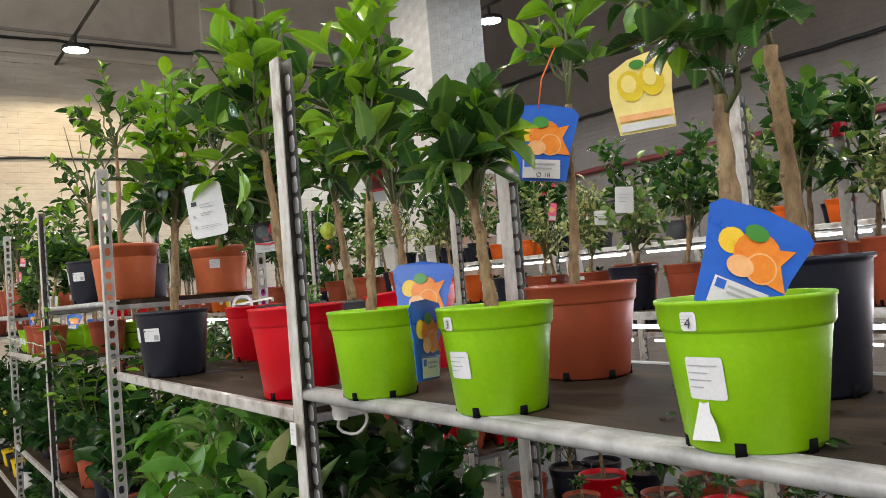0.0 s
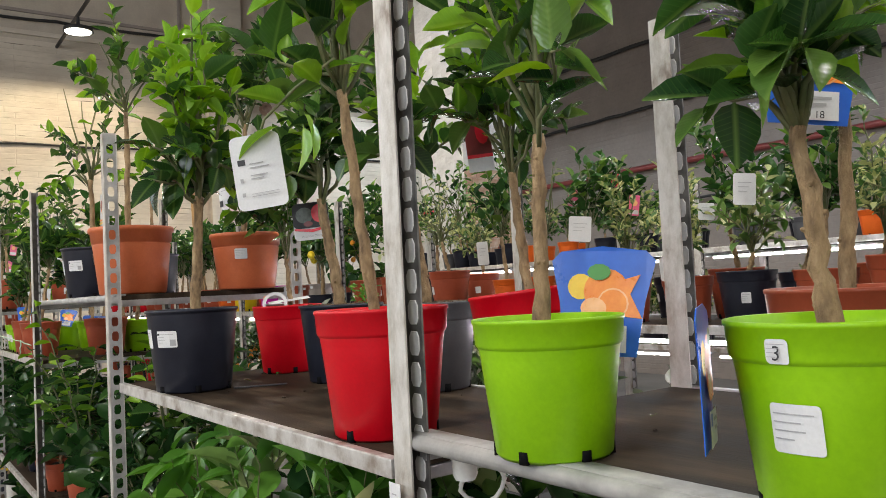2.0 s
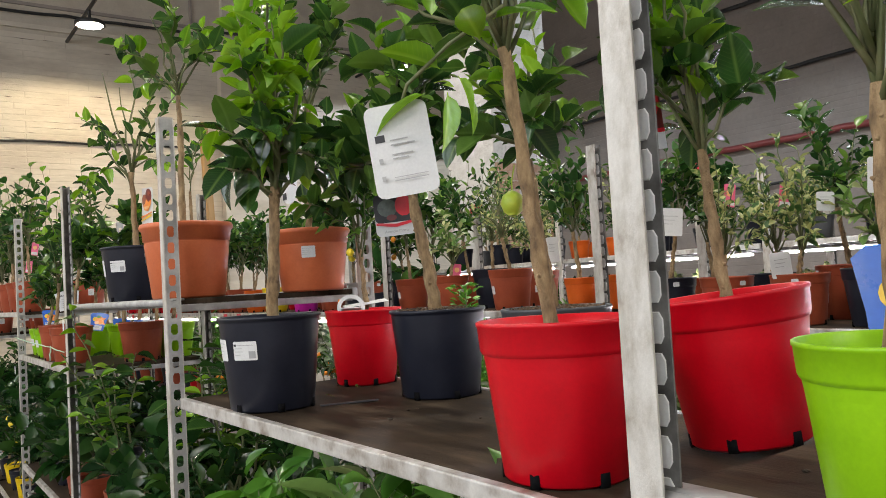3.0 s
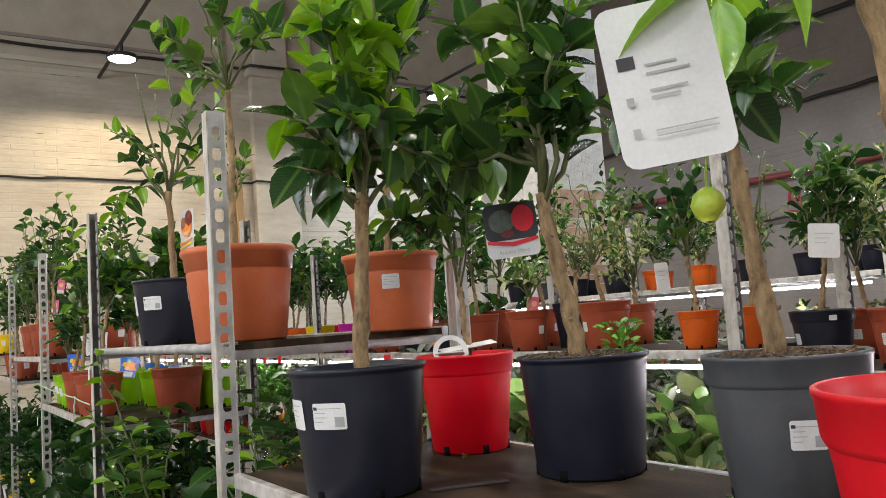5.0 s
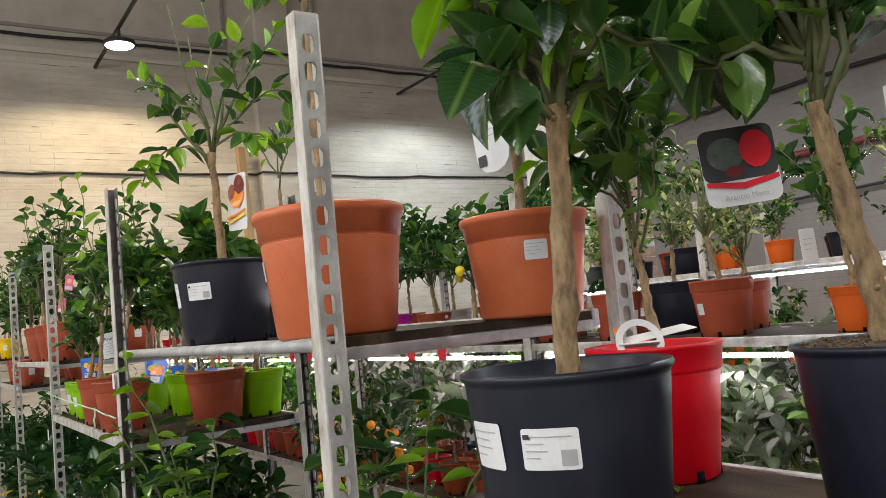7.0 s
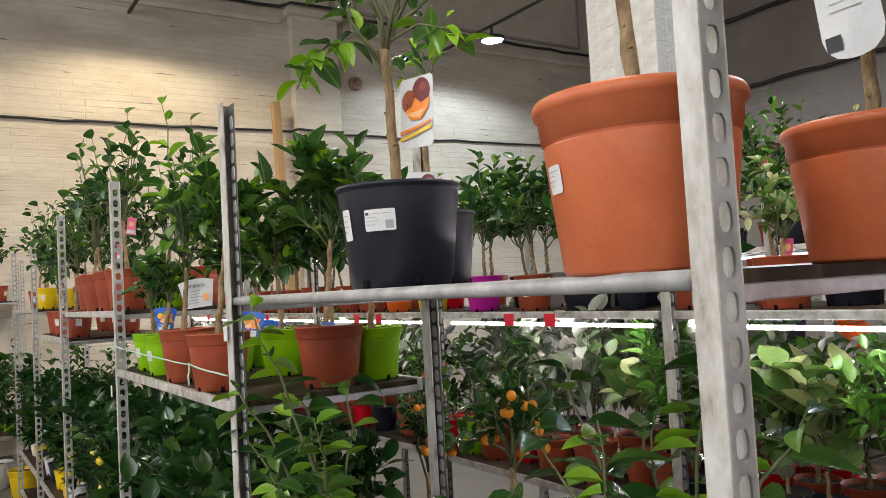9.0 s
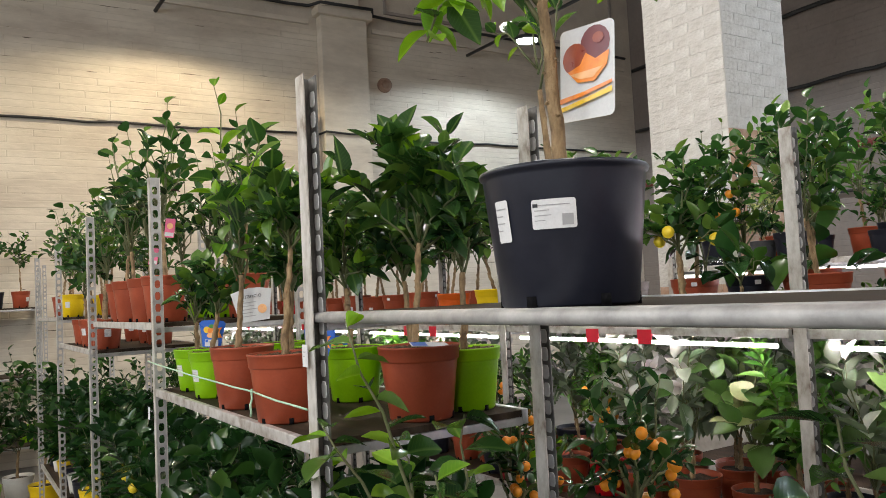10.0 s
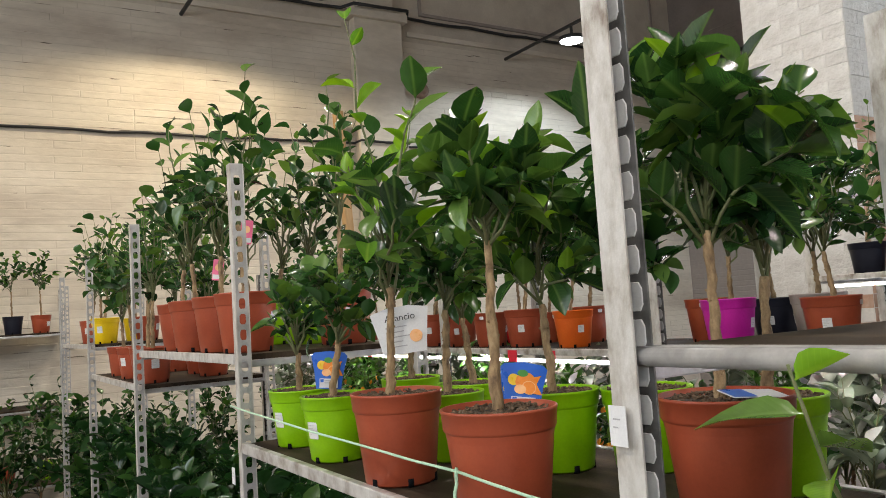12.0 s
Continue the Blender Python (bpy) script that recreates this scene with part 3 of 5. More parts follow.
LEVELS1 = (1.30, 1.308, 1.27, 1.503, 1.266, 1.478, 1.345, 1.50)
OFF1 = (0, 0, 0.002, -0.01, 0, 0.012, -0.006, 0, 0)
rack = thing("plant_rack", pose(0, 0, 0), "long galvanised slotted-post plant rack with plywood decks", "rack", "plant racks")
for k, (y, top) in enumerate(zip(ROW1_Y, TOPS1)):
    turn = k in (3, 5, 6, 7, 8)
    rack_post(rack, FRONT + OFF1[k], y, turn, 0, top)
    rack_post(rack, BACK, y - 0.02, turn, 0, top - 0.02)
for k, (y0, y1, z) in enumerate(zip(ROW1_Y, ROW1_Y[1:], LEVELS1)):
    rack_shelf(rack, FRONT, BACK, y0, y1, z, round_rail=k in (1, 3))
    rack_shelf(rack, FRONT, BACK, y0, y1, 0.72 if k < 5 else 0.42)
    rack_shelf(rack, FRONT, BACK, y0, y1, 0.22 if k < 5 else 0.12)

def row2_level(y):
    return 1.335 if y < 2.55 else 1.385


def row2_low(y):
    return 0.55 if y < 2.6 else 0.76


ROW2_X0, ROW2_X1 = 1.92, 2.46
ROW2_Y = (-1.33, -0.03, 1.27, 2.6, 3.91, 5.21, 6.52, 7.83, 9.14)
rack = thing("plant_rack", pose(0, 0, 0), "galvanised plant rack with light tubes under its decks", "rack", "plant racks")
for y in ROW2_Y:
    rack_post(rack, ROW2_X0, y, False, 0, 1.92)
    back_post = rack_post(rack, ROW2_X1, y, False, 0, 1.88)
    part("cap", box(-0.024, -0.034, POST_TOP - 0.045, 0.024, 0.004, POST_TOP + 0.004, 0.002), RED_TAPE, back_post, "pinkish red tape round the post's top")
for y0, y1 in zip(ROW2_Y, ROW2_Y[1:]):
    rack_shelf(rack, ROW2_X0, ROW2_X1, y0, y1, row2_level(y0), False, True, y0 > 3)
    rack_shelf(rack, ROW2_X0, ROW2_X1, y0, y1, row2_low(y0 + 0.2))

ROW3_X0, ROW3_X1 = 3.35, 3.9
ROW3_Y = (0.2, 1.55, 2.9, 4.25, 5.6)
rack = thing("plant_rack", pose(0, 0, 0), "farther galvanised plant rack with lit decks", "rack", "plant racks")
for y in ROW3_Y:
    rack_post(rack, ROW3_X0, y, False, 0, 1.95)
    rack_post(rack, ROW3_X1, y, False, 0, 1.95)
for y0, y1 in zip(ROW3_Y, ROW3_Y[1:]):
    rack_shelf(rack, ROW3_X0, ROW3_X1, y0, y1, 1.60, False, True)
    rack_shelf(rack, ROW3_X0, ROW3_X1, y0, y1, 1.12, False, True)
    rack_shelf(rack, ROW3_X0, ROW3_X1, y0, y1, 0.6)


# ---- potted plants ----
def pot_profile(r, h):
    """Outside up, over the rim and down the inside."""
    f = 0.76
    return [(0.0, 0.004), (r * f * 0.9, 0.004), (r * f * 0.94, 0.0), (r * f, 0.004), (r * (f + 0.15), h * 0.74), (r * (f + 0.155), h * 0.785), (r * 0.945, h * 0.795), (r * 0.965, h * 0.82), (r * 0.985, h * 0.965), (r * 1.0, h * 0.972), (r * 1.0, h * 0.995), (r * 0.985, h), (r * 0.955, h * 0.995), (r * 0.93, h * 0.8), (r * 0.9, h * 0.7)]


def deep_profile(r, h):
    """A nursery container: plain wall, small rolled rim."""
    f = 0.8
    return [(0.0, 0.004), (r * f * 0.9, 0.004), (r * f * 0.95, 0.0), (r * f, 0.005), (r * 0.955, h * 0.93), (r * 0.96, h * 0.955), (r * 0.99, h * 0.962), (r * 1.0, h * 0.98), (r * 0.985, h), (r * 0.955, h * 0.99), (r * 0.93, h * 0.8), (r * 0.9, h * 0.7)]


def bowl_profile(r, h):
    """A terracotta-style pot with a heavy rolled rim and a groove beneath it."""
    f = 0.78
    return [(0.0, 0.004), (r * f * 0.9, 0.004), (r * f * 0.95, 0.0), (r * f, 0.006), (r * 0.908, h * 0.74), (r * 0.908, h * 0.745), (r * 0.882, h * 0.752), (r * 0.882, h * 0.766), (r * 0.928, h * 0.773), (r * 0.95, h * 0.91), (r * 0.985, h * 0.925), (r * 1.0, h * 0.95), (r * 1.0, h * 0.975), (r * 0.98, h), (r * 0.93, h * 0.995), (r * 0.9, h * 0.8), (r * 0.88, h * 0.7)]


def radius_at(profile, z):
    outer = profile[3:-3]
    for (r0, z0), (r1, z1) in zip(outer, outer[1:]):
        if z0 <= z <= z1 and z1 > z0:
            return r0 + (r1 - r0) * (z - z0) / (z1 - z0)
    return outer[0][0]


def curved_patch(bm, profile, angle, z0, z1, width, lift=0.0012, index=0, tilt=0.0, steps=6, corner=0.0):
    """A patch that follows the pot's wall."""
    grid = []
    stops = [(i / steps - 0.5) * width for i in range(steps + 1)]
    inset = [0.0] * len(stops)
    if corner:
        half = width / 2
        rounds = [(1 - math.cos(radians(q))) * corner for q in (0, 35, 65, 90)]
        drops = [(1 - math.sin(radians(q))) * corner for q in (0, 35, 65, 90)]
        stops = [-half + r for r in rounds] + [half - r for r in rounds[::-1]]
        inset = drops + drops[::-1]
        middle = len(rounds)
        stops[middle:middle] = [-half / 3, half / 3]
        inset[middle:middle] = [0.0, 0.0]
    for u, less in zip(stops, inset):
        column_of = []
        for z in (z0 + less, z1 - less):
            zz = z + tilt * u
            r = radius_at(profile, zz) + lift
            a = angle + u / r
            column_of.append(bm.verts.new((r * math.cos(a), r * math.sin(a), zz)))
        grid.append(column_of)
    for p, q in zip(grid, grid[1:]):
        bm.faces.new((p[0], q[0], q[1], p[1])).material_index = index


def sticker(pot, profile, angle, z, width, height, code=True, lines=4, tilt=0.0):
    bm = bmesh.new()
    curved_patch(bm, profile, angle, z - height / 2, z + height / 2, width, 0.0012, 0, tilt, 6, 0.003)
    for k in range(lines):
        zz = z + height * (0.3 - 0.17 * k)
        share = (0.8, 0.55, 0.62, 0.4, 0.5)[k % 5] * (0.62 if code and k > 0 else 1)
        off = -(0.86 - share) * width / 2
        r = radius_at(profile, zz)
        curved_patch(bm, profile, angle + off / r, zz - height * 0.014, zz + height * 0.014, width * share, 0.0018, 2, tilt, 4)
    if code:
        zz = z - height * 0.4
        curved_patch(bm, profile, angle + width * 0.3 / radius_at(profile, zz), zz, zz + height * 0.38, height * 0.38, 0.0018, 2, 0, 2)
        zz = z + height * 0.3
        curved_patch(bm, profile, angle - width * 0.4 / radius_at(profile, zz), zz - height * 0.06, zz + height * 0.06, width * 0.12, 0.002, 1, 0, 1)
    return part("sticker", bm, [PAPER, INK, INK_GREY], pot, "white printed sticker")


def leaf_data(name, length, width, fold, curl, material, twist=0.0):
    """One blade: pointed oval, folded along the midrib, curling towards its tip; stalk at the origin, along +x."""
    bm = bmesh.new()
    outline = ((0.0, 0.05), (0.06, 0.08), (0.15, 0.58), (0.33, 0.97), (0.54, 0.98), (0.76, 0.68), (0.91, 0.28), (1.0, 0.03))
    rows = []
    for u, w in outline:
        x = u * length
        drop = -curl * length * u * u
        half = w * width / 2
        tw = twist * u
        up = fold * half
        rows.append((bm.verts.new((x, -half, drop + up - tw * half)), bm.verts.new((x, 0, drop)), bm.verts.new((x, half, drop + up + tw * half))))
    for p, q in zip(rows, rows[1:]):
        bm.faces.new((p[0], p[1], q[1], q[0]))
        bm.faces.new((p[1], p[2], q[2], q[1]))
    data = bpy.data.meshes.new(name)
    bm.to_mesh(data)
    bm.free()
    data.materials.append(material)
    data.polygons.foreach_set("use_smooth", [True] * len(data.polygons))
    return data


LEAF_SHAPES = ((0.082, 0.047, 0.4, 0.06, 0.3), (0.069, 0.044, 0.6, 0.15, -0.3), (0.086, 0.05, 0.3, 0.26, 0.45), (0.06, 0.038, 0.7, -0.1, 0.15), (0.09, 0.048, 0.5, 0.12, -0.5), (0.07, 0.045, 0.55, 0.3, 0.6))
BLADES = [leaf_data("leaf", l, w, f, c, LEAF, t) for l, w, f, c, t in LEAF_SHAPES]
BLADES_YOUNG = [leaf_data("leaf", l * 0.95, w * 0.78, f + 0.2, c, LEAF_YOUNG, t) for l, w, f, c, t in LEAF_SHAPES]
BLADE_TABLES = {}


def blade_table(narrow):
    if narrow not in BLADE_TABLES:
        rows = []
        for d in BLADES:
            co = np.array([v.co for v in d.vertices]) * np.array((1, narrow, 1))
            rows.append((co, [tuple(p.vertices) for p in d.polygons]))
        BLADE_TABLES[narrow] = rows
    return BLADE_TABLES[narrow]


def leaf_mass(name, mats, material, parent, label, narrow=1.0):
    """Many blades joined into one mesh."""
    verts, faces, base = [], [], 0
    for i, m in enumerate(mats):
        co, polys = blade_table(narrow)[i % len(BLADES)]
        a = np.array(m)
        verts.append(co @ a[:3, :3].T + a[:3, 3])
        faces += [tuple(base + k for k in p) for p in polys]
        base += len(co)
    data = bpy.data.meshes.new(name)
    data.from_pydata(np.concatenate(verts), [], faces)
    data.materials.append(material)
    data.polygons.foreach_set("use_smooth", [True] * len(data.polygons))
    ob = new(name, data)
    ob.parent = parent
    return tagged(ob, label, "", "", "stuff")


def facing(way, rng, roll=0.6):
    """A turn that lays a blade along way, its upper side mostly up."""
    x = Vector(way).normalized()
    y = Vector((0, 0, 1)).cross(x)
    y = y.normalized() if y.length > 1e-3 else Vector((0, 1, 0))
    m = Matrix((x, y, x.cross(y))).transposed().to_4x4()
    return m @ Matrix.Rotation(rng.uniform(-roll, roll), 4, "X")


def grow(rng, start, crown, radius, tall, shoots, leaves, size, droop=0.15, top_shoots=0):
    """Shoots from the top of a stem into a rounded crown. Gives the shoots' lines and the leaves' poses; the second list holds the young top leaves."""
    lines, old, young = [], [], []
    start, crown = Vector(start), Vector(crown)
    for k in range(shoots + top_shoots):
        if k < shoots:
            a = 2.4 * k + rng.uniform(-0.5, 0.5)
            el = rng.uniform(-0.3 - droop * 0.8, 1.2)
            r = rng.uniform(0.6, 1.15)
            tip = crown + Vector((math.cos(a) * radius * r * math.cos(el * 0.9), math.sin(a) * radius * r * math.cos(el * 0.9), tall * 0.5 * math.sin(el * 1.4)))
        else:
            a = rng.uniform(0, 6.28)
            tip = crown + Vector((math.cos(a) * radius * 0.5, math.sin(a) * radius * 0.5, tall * rng.uniform(0.5, 0.85)))
        root = start.lerp(crown, rng.uniform(-0.25, 0.5))
        line = bend(root, tip, rng, 5, 0.012 * radius / 0.15, -0.02)
        lines.append(line)
        n = max(int(leaves * 1.04) // (shoots + top_shoots), 3)
        for j in range(n):
            u = 0.25 + 0.75 * (j + rng.random()) / n
            s = min(int(u * 5), 4)
            p = line[s].lerp(line[s + 1], u * 5 - s) if u < 1 else line[-1]
            along = (line[s + 1] - line[s]).normalized()
            ang = 2.4 * j + k
            side = along.orthogonal().normalized()
            side = Matrix.Rotation(ang, 3, along) @ side
            way = (side * rng.uniform(0.7, 1.2) + along * rng.uniform(0.2, 0.9) + Vector((0, 0, rng.uniform(-droop * 2.2, 1.0)))).normalized()
            sc = size * rng.uniform(0.5, 1.12)
            m = Matrix.Translation(p) @ facing(way, rng) @ Matrix.Scale(sc, 4)
            (young if k >= shoots else old).append(m)
    return lines, old, young


def make_pot(root, colour, d, h, style, seed, soil_drop=0.12):
    profile = {"band": pot_profile, "plain": deep_profile, "rolled": bowl_profile}[style](d / 2, h)
    rng = random.Random(seed)
    bm = lathe(bmesh.new(), profile, 44, 0.006 if style == "band" else 0.004, rng.uniform(0, 6))
    if style != "rolled":
        for k in range(6):
            a = k * math.pi / 3 + 0.3
            m = Matrix.Rotation(a, 4, "Z") @ Matrix.Translation((profile[3][0] - 0.0014, 0, h * 0.045))
            made = bmesh.ops.create_cube(bm, size=1, matrix=m @ Matrix.Diagonal((0.006, d * 0.06, h * 0.09, 1)))
            for f in {f for v in made["verts"] for f in v.link_faces}:
                f.material_index = 1
    pot = part("pot", bm, [POT[colour], SLOT], root, POT_WORDS[colour] + " plastic pot", True)
    level = h * (1 - soil_drop)
    r = radius_at(profile, h * 0.7) * 0.985
    bm = bmesh.new()
    rings = [[bm.verts.new((0, 0, level + 0.006))]]
    for q in (0.25, 0.5, 0.75, 1.0):
        rings.append([bm.verts.new((r * q * math.cos(2 * math.pi * k / 20), r * q * math.sin(2 * math.pi * k / 20), level + rng.uniform(-0.003, 0.005))) for k in range(20)])
    for k in range(20):
        bm.faces.new((rings[0][0], rings[1][k], rings[1][(k + 1) % 20]))
    for p, q in zip(rings[1:], rings[2:]):
        for k in range(20):
            bm.faces.new((p[k], q[k], q[(k + 1) % 20], p[(k + 1) % 20]))
    soil = part("soil", bm, SOIL, root, "dark crumbly potting soil", True)
    if soil_drop <= 0.06:
        bm = bmesh.new()
        for k in range(150):
            a, q = rng.uniform(0, 6.28), r * 0.96 * math.sqrt(rng.random())
            m = pose(q * math.cos(a), q * math.sin(a), level + 0.004, rng.uniform(-30, 30), rng.uniform(-30, 30), rng.uniform(0, 360))
            bmesh.ops.create_cube(bm, size=1, matrix=m @ Matrix.Diagonal((rng.uniform(0.004, 0.012), rng.uniform(0.002, 0.005), rng.uniform(0.001, 0.004), 1)))
        tagged(part("bark_chip", bm, SOIL_CHIP, soil), "", "", "", "stuff")
    return pot, profile, level


def trunk_mesh(root, line, r0, r1, rng, name="trunk"):
    n = len(line)
    radii = [r0 + (r1 - r0) * k / (n - 1) + rng.choice((-0.05, 0.0, 0.02, 0.16)) * r0 for k in range(n)]
    radii[0] = r0 * 1.08
    bm = tube(bmesh.new(), line, radii, 12)
    for k in range(6):
        q = rng.randrange(2, n - 1)
        a = rng.uniform(0, 6.28)
        out = Vector((math.cos(a), math.sin(a), 0.35))
        p = line[q] + out * radii[q] * 0.7
        tube(bm, [p, p + out * radii[q] * 0.4, p + out * radii[q] * 0.62], [radii[q] * 0.34, radii[q] * 0.26, radii[q] * 0.1], 6)
    return part(name, bm, BARK, root, "grey-brown knobbly trunk", True)


FRESH = {23: 0.75, 21: 0.5, 13: 0.5, 24: 0.2, 44: 0.2, 43: 0.25, 14: 0.6, 25: 0.25, 31: 0.3, 33: 0.5, 34: 0.5, 16: 0.25, 49: 0.15}


def potted_tree(place, colour, d, h, style, stem, lean, thick, radius, tall, leaves, seed, size=1.0, single=False, young=0, shoots=11, stickers=(), label="", fruit=None, fruits=0, droop=0.15, material=None, narrow=1.0, group="", fork=0, soil_drop=0.12, name="potted_tree"):
    """A small tree in a pot. stem: bare trunk above the rim; lean: how far its top stands aside."""
    rng = random.Random(seed)
    words = label or "young citrus tree in a %s plastic pot on the rack" % POT_WORDS[colour]
    root = thing(name, place, words, "potted plant", group)
    pot, profile, level = make_pot(root, colour, d, h, style, seed, soil_drop)
    for angle, z, w, hh, code in stickers:
        sticker(pot, profile, radians(angle), z * h, w, hh, code)
    top = Vector((lean[0], lean[1], h + stem))
    line = bend((rng.uniform(-0.01, 0.01), rng.uniform(-0.01, 0.01), level - 0.004), top, rng, 14, 0.0022)
    trunk = trunk_mesh(root, line, thick, thick * 0.7, rng)
    crown = top + Vector((lean[0] * 0.3, lean[1] * 0.3, tall * 0.42))
    lines, old, new_leaves = grow(rng, top, crown, radius, tall, shoots, leaves, size, droop, young)
    for k in range(fork):
        a = 2.1 * k + seed
        tip = top + Vector((math.cos(a) * radius * 0.6, math.sin(a) * radius * 0.6, tall * 0.6))
        lines.append(bend(top, tip, rng, 5, 0.01))
    bm = bmesh.new()
    for l in lines:
        tube(bm, l, [thick * 0.38, thick * 0.34, thick * 0.3, thick * 0.26, thick * 0.2, thick * 0.12], 5)
    twigs = part("crown", bm, TWIG, root, "thin green-brown shoots", True)
    if single:
        share = FRESH.get(seed, 0.12)
        for mats, blades in ((old, BLADES), (new_leaves, BLADES_YOUNG)):
            for i, m in enumerate(mats):
                high = m.translation.z > crown.z - 0.02
                kin = BLADES_YOUNG if rng.random() < (share if high else share * 0.25) else blades
                leaf = new("leaf", kin[(i * 7 + seed) % len(kin)])
                leaf.parent = twigs
                leaf.matrix_basis = m
    else:
        leaf_mass("foliage", old + new_leaves, material or LEAF_MASS, twigs, "", narrow)
    if fruit:
        for k in range(fruits):
            l = lines[(k * 3 + 1) % len(lines)]
            p = l[rng.choice((2, 3, 4))] + Vector((rng.uniform(-0.02, 0.02), rng.uniform(-0.02, 0.02), -0.03))
            r = {"lime": 0.021, "orange": 0.0138, "lemon": 0.022}[fruit] * rng.uniform(0.85, 1.1)
            bm = lathe(bmesh.new(), [(0, -r * 1.05), (r * 0.35, -r * 0.95), (r * 0.75, -r * 0.66), (r, 0), (r * 0.78, r * 0.62), (r * 0.35, r * 0.93), (r * 0.1, r), (0, r * 0.95)], 16)
            f = part("fruit", bm, FRUIT[fruit], root, "%s fruit" % fruit, True)
            f.matrix_basis = Matrix.Translation(p)
    return root


def bush(place, colour, d, h, radius, tall, leaves, seed, size=1.0, material=None, narrow=1.0, label="", shoots=9, fruit=None, fruits=0, stem=0.03):
    return potted_tree(place, colour, d, h, "band", stem, (0, 0), 0.007, radius, tall, leaves, seed, size, False, 0, shoots, (), label or "bushy leafy plant in a %s plastic pot on the rack" % POT_WORDS[colour], fruit, fruits, 0.2, material or LEAF_DEEP, narrow, name="potted_bush")


# ---- the front rack's upper decks ----
Z1, Z2, Z3, Z4, Z5, Z6 = LEVELS1[1], LEVELS1[2], LEVELS1[3], LEVELS1[4], LEVELS1[5], LEVELS1[6]
# angle at which a sticker faces the aisle
S = -125
potted_tree(pose(0.655, 0.440, Z1, 0, 0, 5), "green", 0.162, 0.138, "band", 0.19, (-0.005, 0.0), 0.0105, 0.1, 0.22, 190, 11, 0.78, True, 2, 13, ((S - 58, 0.5, 0.038, 0.038, False), (S - 62, 0.87, 0.017, 0.017, False)))
potted_tree(pose(0.65, 0.803, Z1, 0, 0, 0), "green", 0.155, 0.138, "band", 0.14, (-0.01, 0.012), 0.0085, 0.064, 0.15, 150, 12, 0.74, True, 0, 12, ((S - 52, 0.48, 0.036, 0.034, False), (S - 56, 0.86, 0.017, 0.017, False)))
potted_tree(pose(0.64, 1.095, Z1, 0, 0, 0), "green", 0.155, 0.138, "band", 0.19, (0.012, 0.01), 0.0085, 0.105, 0.27, 130, 13, 0.92, True, 4, 10)
potted_tree(pose(0.938, 0.93, Z1, 0, 0, 0), "brown", 0.186, 0.152, "band", 0.3, (0.01, 0.0), 0.0085, 0.09, 0.2, 60, 14, 0.85, True, 5, 5)
potted_tree(pose(0.93, 0.55, Z1, 0, 0, 0), "black", 0.19, 0.168, "plain", 0.27, (0.0, 0.0), 0.0125, 0.11, 0.24, 130, 15, 0.8, True, 2, 9)
potted_tree(Matrix.Translation((0.945, 1.43, Z2 + 0.011)) @ Matrix.Rotation(radians(5.5), 4, Vector((-0.75, -0.66, 0))), "red", 0.2, 0.19, "band", 0.19, (0.0, 0.0), 0.0085, 0.11, 0.28, 150, 16, 0.85, True, 3, 9)

potted_tree(pose(0.695, 1.51, Z2, 0, 0, 0), "red", 0.2, 0.185, "band", 0.33, (-0.035, 0.03), 0.0095, 0.14, 0.24, 130, 21, 1.05, True, 9, 8)
potted_tree(pose(1.01, 2.53, Z2, 0, 0, 0), "red", 0.19, 0.182, "band", 0.15, (0.01, 0.02), 0.007, 0.14, 0.42, 230, 22, 0.8, True, 0, 10)
potted_tree(pose(0.69, 2.36, Z2, 0, 0, 0), "black", 0.213, 0.19, "plain", 0.265, (0.026, -0.002), 0.0138, 0.15, 0.34, 300, 23, 1.05, True, 8, 16, ((S - 19, 0.655, 0.053, 0.037, True), (S - 61, 0.66, 0.046, 0.043, False)), droop=0.55)
potted_tree(pose(0.995, 2.19, Z2, 0, 0, 0), "black", 0.205, 0.182, "plain", 0.26, (-0.025, 0.035), 0.0145, 0.16, 0.36, 230, 24, 1.0, True, 0, 14, soil_drop=0.03, droop=0.25)
potted_tree(pose(1.03, 1.866, Z2, 0, 0, 0), "grey", 0.2, 0.18, "band", 0.27, (-0.02, 0.03), 0.012, 0.13, 0.26, 160, 25, 0.9, True, 3, 10, ((S - 10, 0.5, 0.04, 0.034, True),), soil_drop=0.03, label="citrus tree with green limes in a dark grey pot")

potted_tree(pose(0.682, 2.845, Z3, 0, 0, 0), "terracotta", 0.232, 0.19, "rolled", 0.34, (0.0, 0.02), 0.0085, 0.17, 0.3, 90, 31, 0.85, True, 0, 8, ((S - 74, 0.55, 0.03, 0.03, False),), fork=3)
potted_tree(pose(0.985, 2.75, Z3, 0, 0, 0), "terracotta", 0.212, 0.165, "rolled", 0.34, (0.02, 0.02), 0.009, 0.17, 0.34, 240, 32, 0.8, True, 0, 12, ((S + 4, 0.62, 0.036, 0.03, False),))
black_pot_tree = potted_tree(pose(0.695, 3.395, Z3, 0, 0, 0), "black", 0.212, 0.17, "plain", 0.24, (0.0, 0.02), 0.0105, 0.17, 0.5, 62, 33, 0.85, True, 0, 7, ((S - 14, 0.64, 0.052, 0.034, True), (S - 56, 0.62, 0.024, 0.05, False)), fork=3)
potted_tree(pose(0.995, 3.76, Z3, 0, 0, 0), "black", 0.2, 0.165, "plain", 0.24, (0.01, 0.04), 0.007, 0.12, 0.26, 24, 34, 0.75, True, 0, 4)



